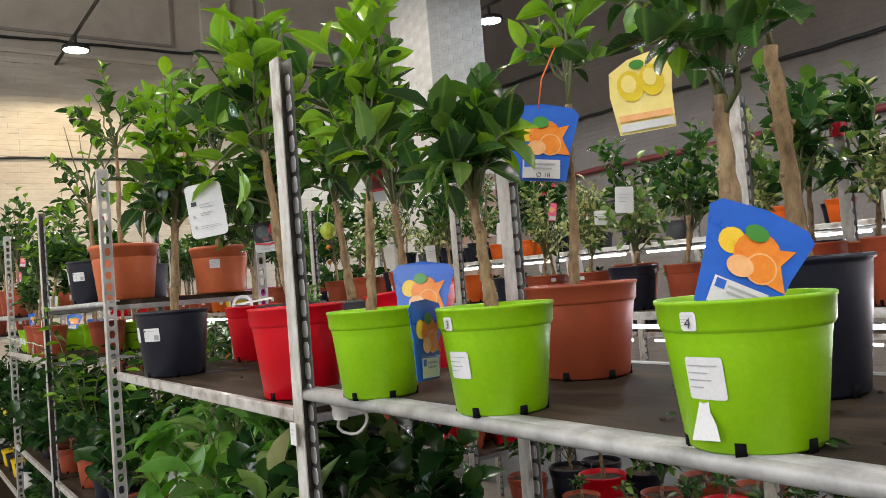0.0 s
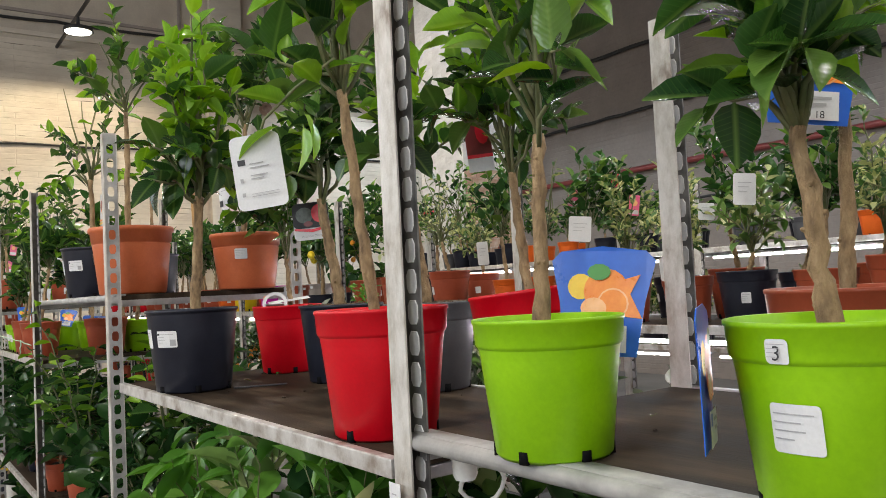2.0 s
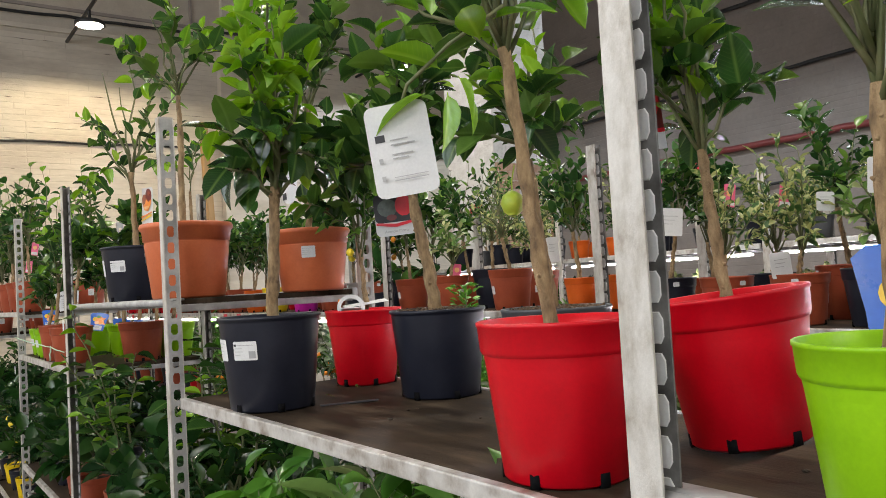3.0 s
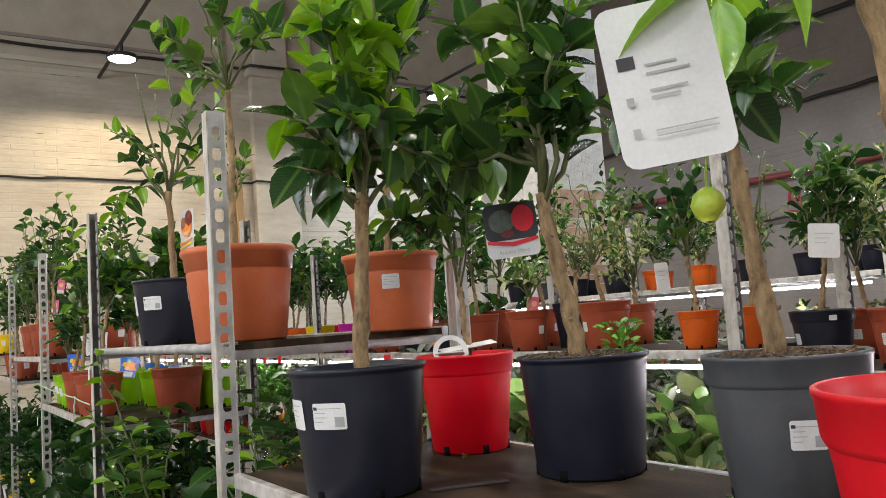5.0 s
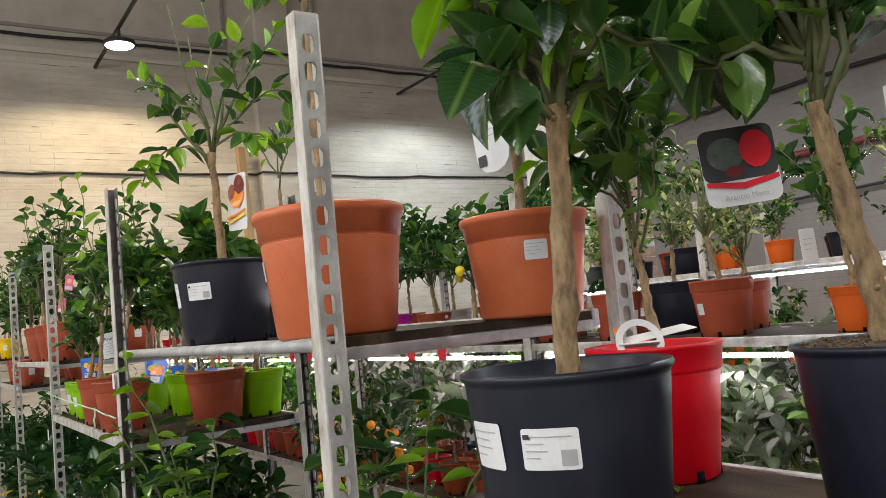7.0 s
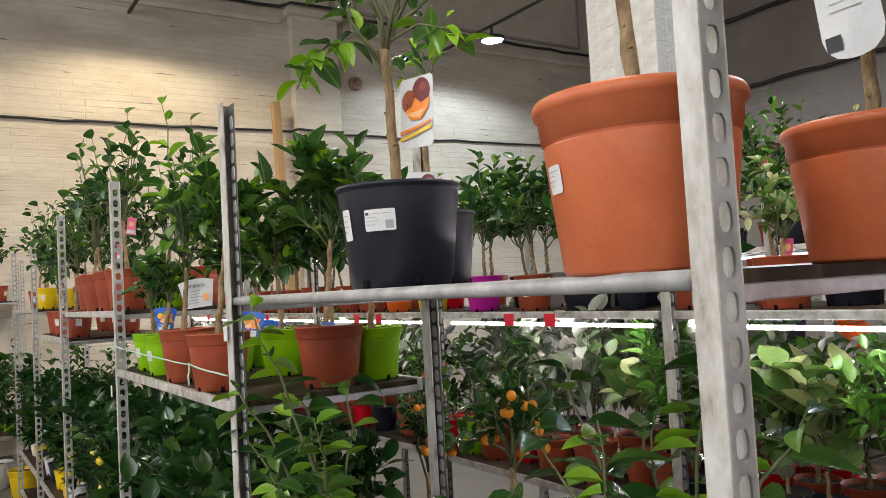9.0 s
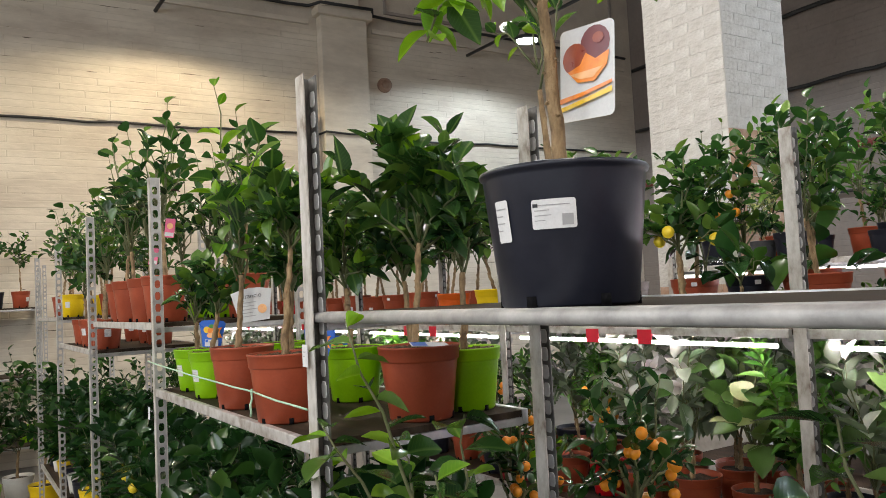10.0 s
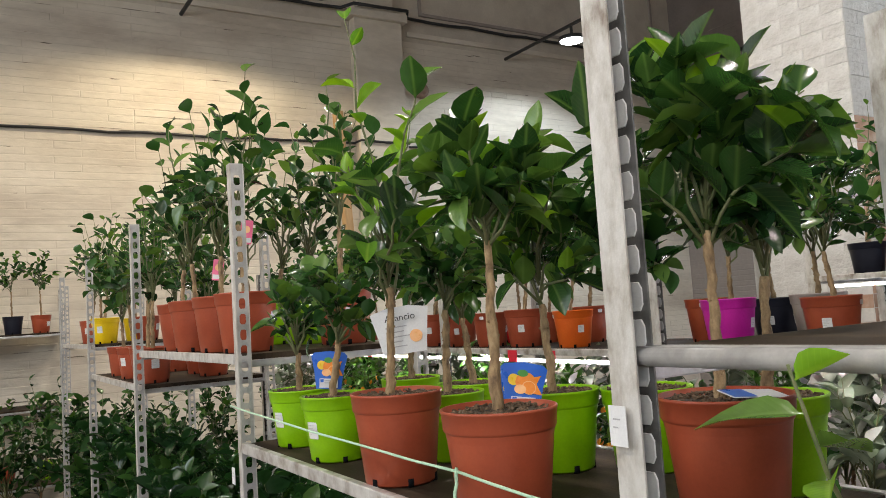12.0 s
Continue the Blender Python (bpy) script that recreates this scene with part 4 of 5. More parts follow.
def hanging_branch(root, line, leaves, seed):
    """A thin branch with young leaves that bends down from a crown."""
    rng = random.Random(seed)
    line = [Vector(p) for p in line]
    branch = part("branch", tube(bmesh.new(), line, [0.003 - 0.0004 * k for k in range(len(line))], 6), TWIG, root, "thin bent green branch", True)
    for k in range(leaves):
        u = (0.3 + 0.7 * k / leaves) * (len(line) - 1)
        q = min(int(u), len(line) - 2)
        a = 2.4 * k
        leaf = new("leaf", BLADES_YOUNG[k % 6] if k % 4 else BLADES[k % 6])
        leaf.parent = branch
        leaf.matrix_basis = Matrix.Translation(line[q].lerp(line[q + 1], u - q)) @ facing((math.cos(a), math.sin(a), rng.uniform(-1.1, 0.1)), rng) @ Matrix.Scale(rng.uniform(0.6, 0.85), 4)


hanging_branch(black_pot_tree, ((0.0, 0.02, 0.4), (-0.04, 0.045, 0.43), (-0.08, 0.07, 0.425), (-0.115, 0.09, 0.395), (-0.13, 0.1, 0.35)), 16, 3)
hanging_branch(black_pot_tree, ((0.0, 0.02, 0.42), (0.045, -0.02, 0.45), (0.09, -0.045, 0.44), (0.12, -0.06, 0.41)), 11, 5)

for (x, y, colour, d, h, seed, stem, rad, tall, n, size) in (
    (0.70, 5.17, "green", 0.148, 0.13, 41, 0.08, 0.07, 0.16, 90, 0.7), (0.685, 4.925, "green", 0.152, 0.132, 42, 0.11, 0.085, 0.16, 110, 0.75),
    (0.67, 4.63, "brown", 0.162, 0.155, 43, 0.18, 0.11, 0.42, 90, 1.0), (0.665, 4.315, "brown", 0.165, 0.15, 44, 0.24, 0.12, 0.2, 210, 0.9),
    (0.92, 4.50, "green", 0.155, 0.138, 45, 0.15, 0.11, 0.26, 160, 0.8), (1.02, 4.38, "green", 0.155, 0.138, 46, 0.16, 0.11, 0.24, 150, 0.8),
    (0.98, 4.86, "green", 0.155, 0.13, 47, 0.14, 0.1, 0.28, 140, 0.75), (0.98, 5.14, "green", 0.15, 0.13, 48, 0.16, 0.1, 0.26, 140, 0.75),
    (0.885, 4.105, "brown", 0.178, 0.155, 49, 0.22, 0.15, 0.26, 210, 1.15), (1.03, 4.14, "green", 0.155, 0.138, 50, 0.17, 0.1, 0.22, 110, 0.75), (0.84, 4.74, "green", 0.15, 0.13, 51, 0.16, 0.09, 0.2, 90, 0.75),
):
    st = ((S - 40, 0.5, 0.03, 0.034, False),) if seed in (41, 42) else ()
    turn = 0 if seed in (43, 44, 49) else seed * 40
    lean = {44: (0.05, 0.07), 49: (0.03, 0.03), 43: (0.01, 0.02)}.get(seed, (0.01 * ((seed % 3) - 1), 0.008))
    potted_tree(pose(x, y, Z4, 0, 0, turn), colour, d, h, "band", stem, lean, 0.0085, rad, tall, n, seed, size, seed in (43, 44, 45, 49), 1 if seed == 43 else 0, 11, tuple((q - turn, *r) for q, *r in st), soil_drop=0.06)

kinds = {}


def repeat_tree(key, place, make):
    """The first of its kind is built, the others are copies."""
    if key not in kinds:
        kinds[key] = make(place)
        return kinds[key]
    return copy_thing(kinds[key], place)


rng = random.Random(77)
for (x, y, z, colour) in (
    (0.69, 5.52, Z5, "brown"), (0.68, 5.72, Z5, "brown"), (0.67, 5.98, Z5, "brown"), (0.69, 6.25, Z5, "brown"), (0.97, 6.05, Z5, "green"), (0.98, 5.82, Z5, "green"), (0.99, 5.55, Z5, "brown"), (0.97, 6.35, Z5, "green"),
    (0.68, 6.74, Z6, "brown"), (0.7, 6.95, Z6, "brown"), (0.69, 7.2, Z6, "brown"), (0.95, 6.85, Z6, "brown"), (0.96, 7.1, Z6, "brown"), (0.7, 7.55, Z6, "brown"), (0.96, 7.5, Z6, "brown"),
    (0.7, 8.1, 1.5, "yellow"), (0.72, 8.4, 1.5, "brown"), (0.72, 8.75, 1.5, "brown"), (0.95, 8.25, 1.5, "brown"), (0.95, 8.6, 1.5, "yellow"),
):
    v = rng.randrange(2)
    turn = rng.uniform(0, 360)
    big = 0.175 if y < 6.5 and colour == "brown" else 0.152
    repeat_tree(("far", colour, v, big), pose(x, y, z, 0, 0, turn), lambda p: potted_tree(p, colour, big, big * 0.93, "band", 0.12 + 0.07 * v, (0.02, 0.0), 0.009, 0.15, 0.36, 74, 60 + v, 0.95, False, 3, 9, ((20, 0.55, 0.03, 0.036, False), (200, 0.55, 0.03, 0.036, False))))

# ---- the front rack's lower decks ----
for k, (y0, y1) in enumerate(zip(ROW1_Y[1:], ROW1_Y[2:])):
    low = 0.72 if k < 4 else 0.42
    for j in range((0, 4, 5, 8, 10, 10, 10)[k]):
        x, y = 0.7 + 0.26 * (j % 2), y0 + 0.14 + (y1 - y0 - 0.26) * (j // 2) / 4 + rng.uniform(-0.02, 0.02)
        colour = rng.choice(("black", "brown", "black")) if k < 4 else rng.choice(("black", "yellow", "black", "white"))
        v = rng.randrange(3)
        tall = (0.12, 0.3, 0.26, 0.26, 0.52, 0.52, 0.52)[k]
        # only the dark foliage here: its colour stands in for shade under the decks
        repeat_tree(("low", colour, v, tall), pose(x, y, low, 0, 0, rng.uniform(0, 360)), lambda p: bush(p, colour, 0.13, 0.115, 0.15, tall, 110 if tall < 0.4 else 170, 90 + v + 3 * (k % 2), (1.15, 0.95, 1.35)[v], LEAF_DEEP, (1.0, 0.8, 1.15)[v], fruit="lemon" if k >= 4 and v == 1 else None, fruits=4 if k >= 4 and v == 1 else 0))
    if k < 4:
        for j in range(6):
            x, y = 0.72 + 0.24 * (j % 2), y0 + 0.18 + (y1 - y0 - 0.34) * j / 5
            colour = rng.choice(("black", "yellow", "brown"))
            repeat_tree(("floor", colour), pose(x, y, 0.22, 0, 0, rng.uniform(0, 360)), lambda p: bush(p, colour, 0.17, 0.15, 0.15, 0.26, 110, 130, 1.2, LEAF_DEEP, 1.1))

# ---- the second rack ----
ROW2 = [(2.05, 3.585, "brown", 4), (2.05, 3.18, "brown", 5), (2.2, 3.47, "black", 5), (2.05, 2.8, "orange", 1), (2.05, 2.625, "orange", 5), (2.32, 3.3, "brown", 0), (2.04, 5.42, "yellow", 2), (2.05, 5.02, "magenta", 2), (2.3, 4.88, "taupe", 2), (2.05, 4.68, "brown", 2), (2.04, 5.74, "orange", 2), (2.28, 4.3, "black", 3), (2.08, 3.93, "brown", 1), (2.3, 4.55, "brown", 2), (2.3, 5.3, "brown", 2), (2.3, 5.65, "red", 2), (2.3, 3.78, "brown", 1), (2.32, 5.05, "black", 2), (2.3, 4.1, "brown", 2)]
for j in range(6):
    ROW2.append((2.06 + 0.02 * (j % 2), 1.36 + j * 0.215, ("brown", "brown", "black")[j % 3], (0, 1, 4, 0)[j % 4]))
    ROW2.append((2.31, 1.3 + j * 0.23, ("black", "brown")[j % 2], (1, 0, 2)[j % 3]))
for j in range(5):
    ROW2.append((2.06, 0.2 + 0.24 * j, "brown", (2, 0)[j % 2]))
    ROW2.append((2.31, 0.1 + 0.25 * j, ("brown", "black")[j % 2], 2))
for j in range(26):
    ROW2.append((2.06 if j % 2 else 2.31, 5.95 + 0.125 * j, rng.choice(("brown", "orange", "red", "brown")), 2))
# bare stem, crown radius, crown height, leaves, leaf size, foliage and its narrowness, by kind
SECOND = ((0.07, 0.12, 0.28, 130, 0.68, LEAF_PALE, 0.65), (0.16, 0.13, 0.28, 130, 0.75, LEAF_MASS, 0.9), (0.13, 0.16, 0.34, 150, 0.9, LEAF_MASS, 1.0), (0.1, 0.14, 0.3, 130, 0.8, LEAF_MASS, 1.0), (0.05, 0.1, 0.2, 120, 0.7, LEAF_CREAM, 0.75), (0.12, 0.12, 0.24, 55, 0.6, LEAF_PALE, 0.55))
for x, y, colour, kind in ROW2:
    high, wide, tall, count, size, foliage, thin = SECOND[kind]
    broad = 0.12 if colour == "orange" and y < 3 else 0.19 if y < 1.4 or kind == 5 and colour == "black" else 0.168
    repeat_tree(("second", colour, kind, broad, rng.randrange(2)), pose(x, y, row2_level(y), 0, 0, rng.uniform(0, 360)) @ Matrix.Scale(rng.uniform(0.93, 1.06), 4), lambda p: potted_tree(p, colour, broad, broad * 0.9, "band", high, (rng.uniform(-0.03, 0.03), rng.uniform(-0.02, 0.02)), 0.0085, wide, tall, count, rng.randrange(400, 900), size, False, 2, 10, ((40, 0.5, 0.026, 0.03, False), (220, 0.5, 0.026, 0.03, False), (300, 0.86, 0.02, 0.014, False)), material=foliage, narrow=thin, fruit="orange" if kind == 3 else None, fruits=6 if kind == 3 else 0, fork=2, label="small leafy tree in a %s pot on the second rack" % POT_WORDS[colour]))

# its lower decks: radius, height, leaves, leaf size, foliage, narrowness, stem, words
UNDER = (
    (0.11, 0.14, 70, 0.9, LEAF_MASS, 0.8, 0.03, "low leafy plant in a %s pot"),
    (0.14, 0.34, 95, 1.05, LEAF_SILVER, 0.85, 0.08, "silvery variegated plant in a %s pot"),
    (0.13, 0.22, 90, 0.75, LEAF_MASS, 0.8, 0.13, "kumquat with small orange fruit in a %s pot"),
    (0.14, 0.32, 60, 1.45, LEAF_CREAM, 1.15, 0.08, "cream-edged broad-leaved plant in a %s pot"),
    (0.14, 0.32, 150, 0.8, LEAF_FRESH, 0.75, 0.1, "fresh green leafy plant in a %s pot"),
    (0.04, 0.05, 8, 0.5, LEAF_MASS, 0.8, 0.02, "almost bare cutting in a %s pot"),
)


def under_plant(x, y, colour, kind):
    wide, tall, count, size, foliage, thin, stem, words = UNDER[kind]
    d = 0.165 if kind == 5 or y < 2.6 else 0.14
    repeat_tree(("under", colour, kind, d, rng.randrange(2)), pose(x, y, row2_low(y), 0, 0, rng.uniform(0, 360)) @ Matrix.Scale(rng.uniform(0.9, 1.12), 4), lambda p: bush(p, colour, d, d * 0.88, wide, tall, count, rng.randrange(400, 900), size, foliage, thin, fruit="orange" if kind == 2 else None, fruits=12 if kind == 2 else 0, label=words % POT_WORDS[colour], shoots=11, stem=stem))


for x, y, colour, kind in ((2.1, 4.84, "red", 2), (2.02, 5.42, "black", 2), (2.12, 5.62, "brown", 2), (2.28, 5.5, "brown", 4), (2.3, 5.05, "brown", 4), (2.05, 4.62, "brown", 1), (2.22, 4.68, "brown", 1), (2.06, 4.4, "brown", 1), (2.3, 4.42, "black", 3), (2.1, 4.2, "brown", 3), (2.3, 4.16, "brown", 1), (2.06, 5.14, "green", 5), (2.0, 5.26, "red", 5), (2.04, 4.98, "brown", 5), (2.36, 4.86, "black", 1), (2.05, 4.02, "brown", 4)):
    under_plant(x, y, colour, kind)
for j in range(27):
    y = 2.7 + (j // 3) * 0.155 + rng.uniform(-0.03, 0.03)
    under_plant((2.02, 2.19, 2.36)[j % 3] + rng.uniform(-0.02, 0.02), y, rng.choice(("brown", "brown", "black", "red")), rng.choice((1, 3, 4, 4, 1)))
for j in range(16):
    y = 4.1 + j * 0.1 + rng.uniform(-0.03, 0.03)
    under_plant((2.38, 2.26)[j % 2] + rng.uniform(-0.02, 0.02), y, rng.choice(("brown", "black")), rng.choice((1, 4, 1, 0)))
for j in range(36):
    y = 5.78 + (j // 2) * 0.19 + rng.uniform(-0.04, 0.04)
    under_plant((2.06, 2.3)[j % 2] + rng.uniform(-0.03, 0.03), y, rng.choice(("brown", "brown", "red", "black")), rng.choice((1, 2, 4, 1, 0)))
for j in range(42):
    y = -0.9 + (j // 3) * 0.25 + rng.uniform(-0.05, 0.05)
    colour = rng.choice(("brown", "brown", "black", "orange", "red"))
    under_plant((2.03, 2.2, 2.37)[j % 3] + rng.uniform(-0.02, 0.02), y, colour, rng.choice((5, 5, 0, 5, 1)))

potted_tree(pose(2.1, 4.43, row2_level(4.4)), "black", 0.2, 0.085, "plain", 0.16, (0.0, 0.01), 0.012, 0.17, 0.26, 150, 281, 0.95, False, 3, 11, label="small lemon tree with ripe fruit in a low black pot", fruit="lemon", fruits=4)
for k, (x, y, high) in enumerate(((2.08, 4.19, 0.1), (2.3, 4.5, 0.42), (2.3, 4.08, 0.16))):
    bush(pose(x, y, row2_level(y), 0, 0, 80 * k), "black", 0.11, 0.09, 0.12, high, 22, 290 + k, 1.55, LEAF_DEEP, 0.95, "plant with large drooping leaves in a black pot", 6)

# ---- the third rack ----
for j in range(34):
    y = 0.3 + j * 0.15
    x = 3.48 if j % 2 == 0 else 3.72
    colour = rng.choice(("black", "grey", "black", "orange"))
    kind = rng.randrange(2)
    for z in (1.60, 1.12):
        repeat_tree(("third", colour, kind), pose(x, y, z, 0, 0, rng.uniform(0, 360)), lambda p: bush(p, colour, 0.13, 0.11, 0.1, 0.24, 90, 220 + kind, 0.65, (LEAF_MASS, LEAF_PALE)[kind], 0.8, label="small leafy plant in a %s pot on the farther rack" % POT_WORDS[colour]))


for k, (x, y) in enumerate(((3.5, 4.45), (3.7, 4.7), (3.48, 4.95), (3.72, 5.2), (3.5, 5.4))):
    potted_tree(pose(x, y, 1.60, 0, 0, 60 * k), ("black", "brown")[k % 2], 0.16, 0.14, "band", 0.16, (0.02, 0.01), 0.009, 0.17, 0.42, 80, 700 + k, 0.85, False, 2, 9, material=(LEAF_MASS, LEAF_FRESH)[k % 2], narrow=0.8, fork=2, label="slender leafy tree in a pot on the farther rack")

# ---- rack at the end wall ----
rack = thing("plant_rack", pose(0, 0, 0), "plant rack standing along the painted end wall", "rack", "plant racks")
for x in (-1.98, -0.58, 0.82):
    rack_post(rack, x, 11.12, True, 0, 2.0)
    rack_post(rack, x, 11.64, True, 0, 2.0)
for x0, x1 in ((-1.96, -0.6), (-0.56, 0.8)):
    for z in (1.6, 0.95, 0.3):
        rack_shelf(rack, x0, x1, 11.1, 11.67, z)
for x, y, z, colour in ((0.3, 10.55, 1.57, "brown"), (0.08, 10.6, 1.57, "black"), (-0.2, 10.55, 1.57, "brown"), (-0.5, 10.6, 1.57, "black"), (0.32, 10.6, 0.3, "green"), (0.0, 10.6, 0.3, "brown"), (-0.4, 10.6, 0.3, "black"), (-1.2, 10.6, 0.3, "green"), (-1.3, 10.6, 1.57, "brown"), (-1.7, 10.6, 1.57, "black")):
    repeat_tree(("wall", colour), pose(x + 0.33, y + 0.77, z + 0.03 if z > 1 else z, 0, 0, rng.uniform(0, 360)), lambda p: potted_tree(p, colour, 0.17, 0.16, "band", 0.22, (0.01, 0), 0.008, 0.16, 0.36, 90, 240, 0.85, False, 1, 9, ((200, 0.5, 0.04, 0.04, False), (260, 0.5, 0.04, 0.04, False)), label="thin leafy tree in a %s pot by the wall" % POT_WORDS[colour]))

for k, (x, y, colour) in enumerate(((0.25, 9.75, "green"), (0.5, 10.05, "white"), (0.85, 9.8, "black"), (0.05, 10.1, "black"), (1.15, 10.1, "yellow"), (-0.35, 9.9, "brown"), (0.65, 9.55, "yellow"), (1.5, 9.9, "black"), (1.9, 10.2, "white"), (2.3, 9.9, "black"))):
    repeat_tree(("floor tree", colour), pose(x, y, 0, 0, 0, 70 * k), lambda p: potted_tree(p, colour, 0.24, 0.22, "band", 0.2, (0.02, 0), 0.012, 0.24, 0.75, 190, 260 + k % 3, 1.15, False, 1, 14, material=LEAF_DEEP, label="waist-high leafy tree in a %s pot on the floor" % POT_WORDS[colour]))


# ---- tags, string and small things ----
def card(name, place, outline, material, label, category="tag", curl=0.0, prints=(), parent=None):
    """A thin card in its own xz plane, facing -y; outline in metres; prints are (outline, material) laid a hair in front."""
    bm = bmesh.new()

    def sheet(points, y, index, thick):
        f = bm.faces.new([bm.verts.new((x, y + curl * x * x * 20, z)) for x, z in points])
        f.material_index = index
        if thick:
            r = bmesh.ops.extrude_face_region(bm, geom=[f])
            bmesh.ops.translate(bm, verts=[v for v in r["geom"] if isinstance(v, bmesh.types.BMVert)], vec=(0, 0.0008, 0))

    sheet(outline, 0, 0, True)
    bmesh.ops.recalc_face_normals(bm, faces=bm.faces)
    ob = part(name, bm, material, parent, label)
    if not parent:
        tagged(ob, "", category)
    ob.matrix_basis = place
    stock = {}
    for k, (points, m) in enumerate(prints):
        stock.setdefault(m.name, (m, []))[1].append((k, points))
    for m, rows in stock.values():
        bm = bmesh.new()
        for k, points in rows:
            sheet(points, -0.0004 * (k + 1), 0, False)
        part("print", bm, m, ob)
    return ob


def disc(x, z, r, sides=14, squash=1.0):
    return [(x + r * math.cos(2 * math.pi * k / sides), z + squash * r * math.sin(2 * math.pi * k / sides)) for k in range(sides)]


def oblong(x0, z0, x1, z1, r=0.0):
    if not r:
        return [(x0, z0), (x1, z0), (x1, z1), (x0, z1)]
    pts = []
    for cx, cz, a0 in ((x1 - r, z0 + r, -90), (x1 - r, z1 - r, 0), (x0 + r, z1 - r, 90), (x0 + r, z0 + r, 180)):
        pts += [(cx + r * math.cos(radians(a0 + q)), cz + r * math.sin(radians(a0 + q))) for q in (0, 30, 60, 90)]
    return pts


def lettering(words, height, place, parent, material=INK):
    """Words as a thin mesh, with the built-in font."""
    curve = bpy.data.curves.new("lettering", "FONT")
    curve.body, curve.size, curve.align_x = words, height, "CENTER"
    ob = bpy.data.objects.new("lettering", curve)
    data = bpy.data.meshes.new_from_object(ob)
    bpy.data.objects.remove(ob)
    data.materials.clear()
    data.materials.append(material)
    made = new("lettering", data)
    made.parent = parent
    made.matrix_basis = place
    return made


def bars(x, z, widths, step, h=0.0016):
    return [(oblong(x, z - k * step, x + w, z - k * step + h), INK_GREY) for k, w in enumerate(widths)]


def orange_tag(place, w=0.085, words=("Ø 18",), label="blue cardboard plant tag printed with oranges"):
    s = w / 0.085
    outline = [(x * s, z * s) for x, z in ((-0.03, -0.045), (0.03, -0.045), (0.036, 0.0), (0.044, 0.034), (0.036, 0.042), (0.0, 0.046), (-0.036, 0.042), (-0.044, 0.034), (-0.036, 0.0))]
    scaled = lambda pts: [(x * s, z * s) for x, z in pts]
    prints = [(scaled(disc(-0.018, 0.012, 0.011)), YELLOW_INK), (scaled(disc(0.004, 0.008, 0.019, 16)), ORANGE_INK), (scaled([(0.012, 0.016), (0.032, 0.022), (0.024, 0.006), (0.034, -0.014), (0.014, -0.012)]), ORANGE_INK),
              (scaled(disc(0.01, -0.002, 0.013, 16)), ORANGE_PALE), (scaled(disc(0.01, -0.002, 0.0115, 16)), ORANGE_INK), (scaled(disc(-0.006, -0.006, 0.011, 16, 0.8)), ORANGE_PALE), (scaled(disc(-0.002, 0.024, 0.01, 10, 0.7)), GREEN_INK),
              (scaled(oblong(-0.022, -0.042, 0.022, -0.02)), PAPER), (scaled(oblong(-0.02, -0.029, -0.012, -0.0215)), BLUE_CARD)]
    prints += [(scaled(q), m) for q, m in bars(-0.01, -0.0265, (0.026, 0.022), 0.005, 0.0022)]
    tag = card("plant_tag", place, outline, BLUE_CARD, label, "tag", 0.02, prints)
    for k, line in enumerate(words):
        lettering(line, 0.008 * s, pose(0.002 * s, -0.006, -0.041 * s, 90), tag)
    return tag


def loop_of(points, radius, material, label, name="string", parent=None):
    ob = part(name, tube(bmesh.new(), points, radius, 6), material, parent, label, True)
    return ob if parent else tagged(ob, "", "string")


VIEW = -35
orange_tag(pose(0.881, 0.932, 1.693, 0, 6, VIEW), 0.118, ("Ø 18",))
loop_of([(0.93, 0.93, 1.86), (0.893, 0.932, 1.80), (0.881, 0.933, 1.75)], 0.0014, STRING_ORANGE, "orange string from which a plant tag hangs")
orange_tag(pose(0.63, 0.413, 1.476, -10, 27, VIEW - 5), 0.096, ())
orange_tag(pose(0.75, 1.122, 1.456, -8, 3, -62), 0.116, ())
orange_tag(pose(0.585, 0.868, 1.405, 0, 4, 31), 0.1, ())
orange_tag(pose(0.69, 4.97, 1.445, 0, 4, -30), 0.075, ())
orange_tag(pose(0.79, 4.42, 1.425, -20, 8, -30), 0.075, ())
orange_tag(pose(0.93, 4.63, 1.385, 0, 8, -35), 0.08, ())
card("plant_tag", pose(0.885, 4.06, Z4 + 0.158, -82, 4, -20), oblong(-0.04, -0.022, 0.04, 0.022, 0.004), PAPER, "white and blue tag lying across a brown pot", "tag", 0.02, [(oblong(-0.038, -0.02, -0.006, 0.02), BLUE_CARD)])

# white tags
prints = [(oblong(-0.03, 0.012, -0.018, 0.021), INK)] + bars(-0.012, 0.012, (0.022, 0.03), 0.006) + bars(-0.012, -0.006, (0.026, 0.02), 0.005) + [(oblong(-0.029, -0.014, -0.024, -0.008), INK_GREY), (oblong(-0.029, -0.036, -0.024, -0.03), INK_GREY)] + bars(-0.014, -0.034, (0.042, 0.042), 0.004, 0.001)
white = card("plant_tag", pose(0.558, 1.622, 1.67, 0, -7, VIEW - 4), oblong(-0.039, -0.057, 0.039, 0.057, 0.01), PAPER, "large white printed card tag hanging from a branch", "tag", 0.03, prints)
tag_twig = loop_of([(0.63, 1.50, 1.82), (0.6, 1.57, 1.79), (0.57, 1.62, 1.75), (0.563, 1.628, 1.722)], 0.0025, TWIG, "green twig bent down by a white tag", "twig")
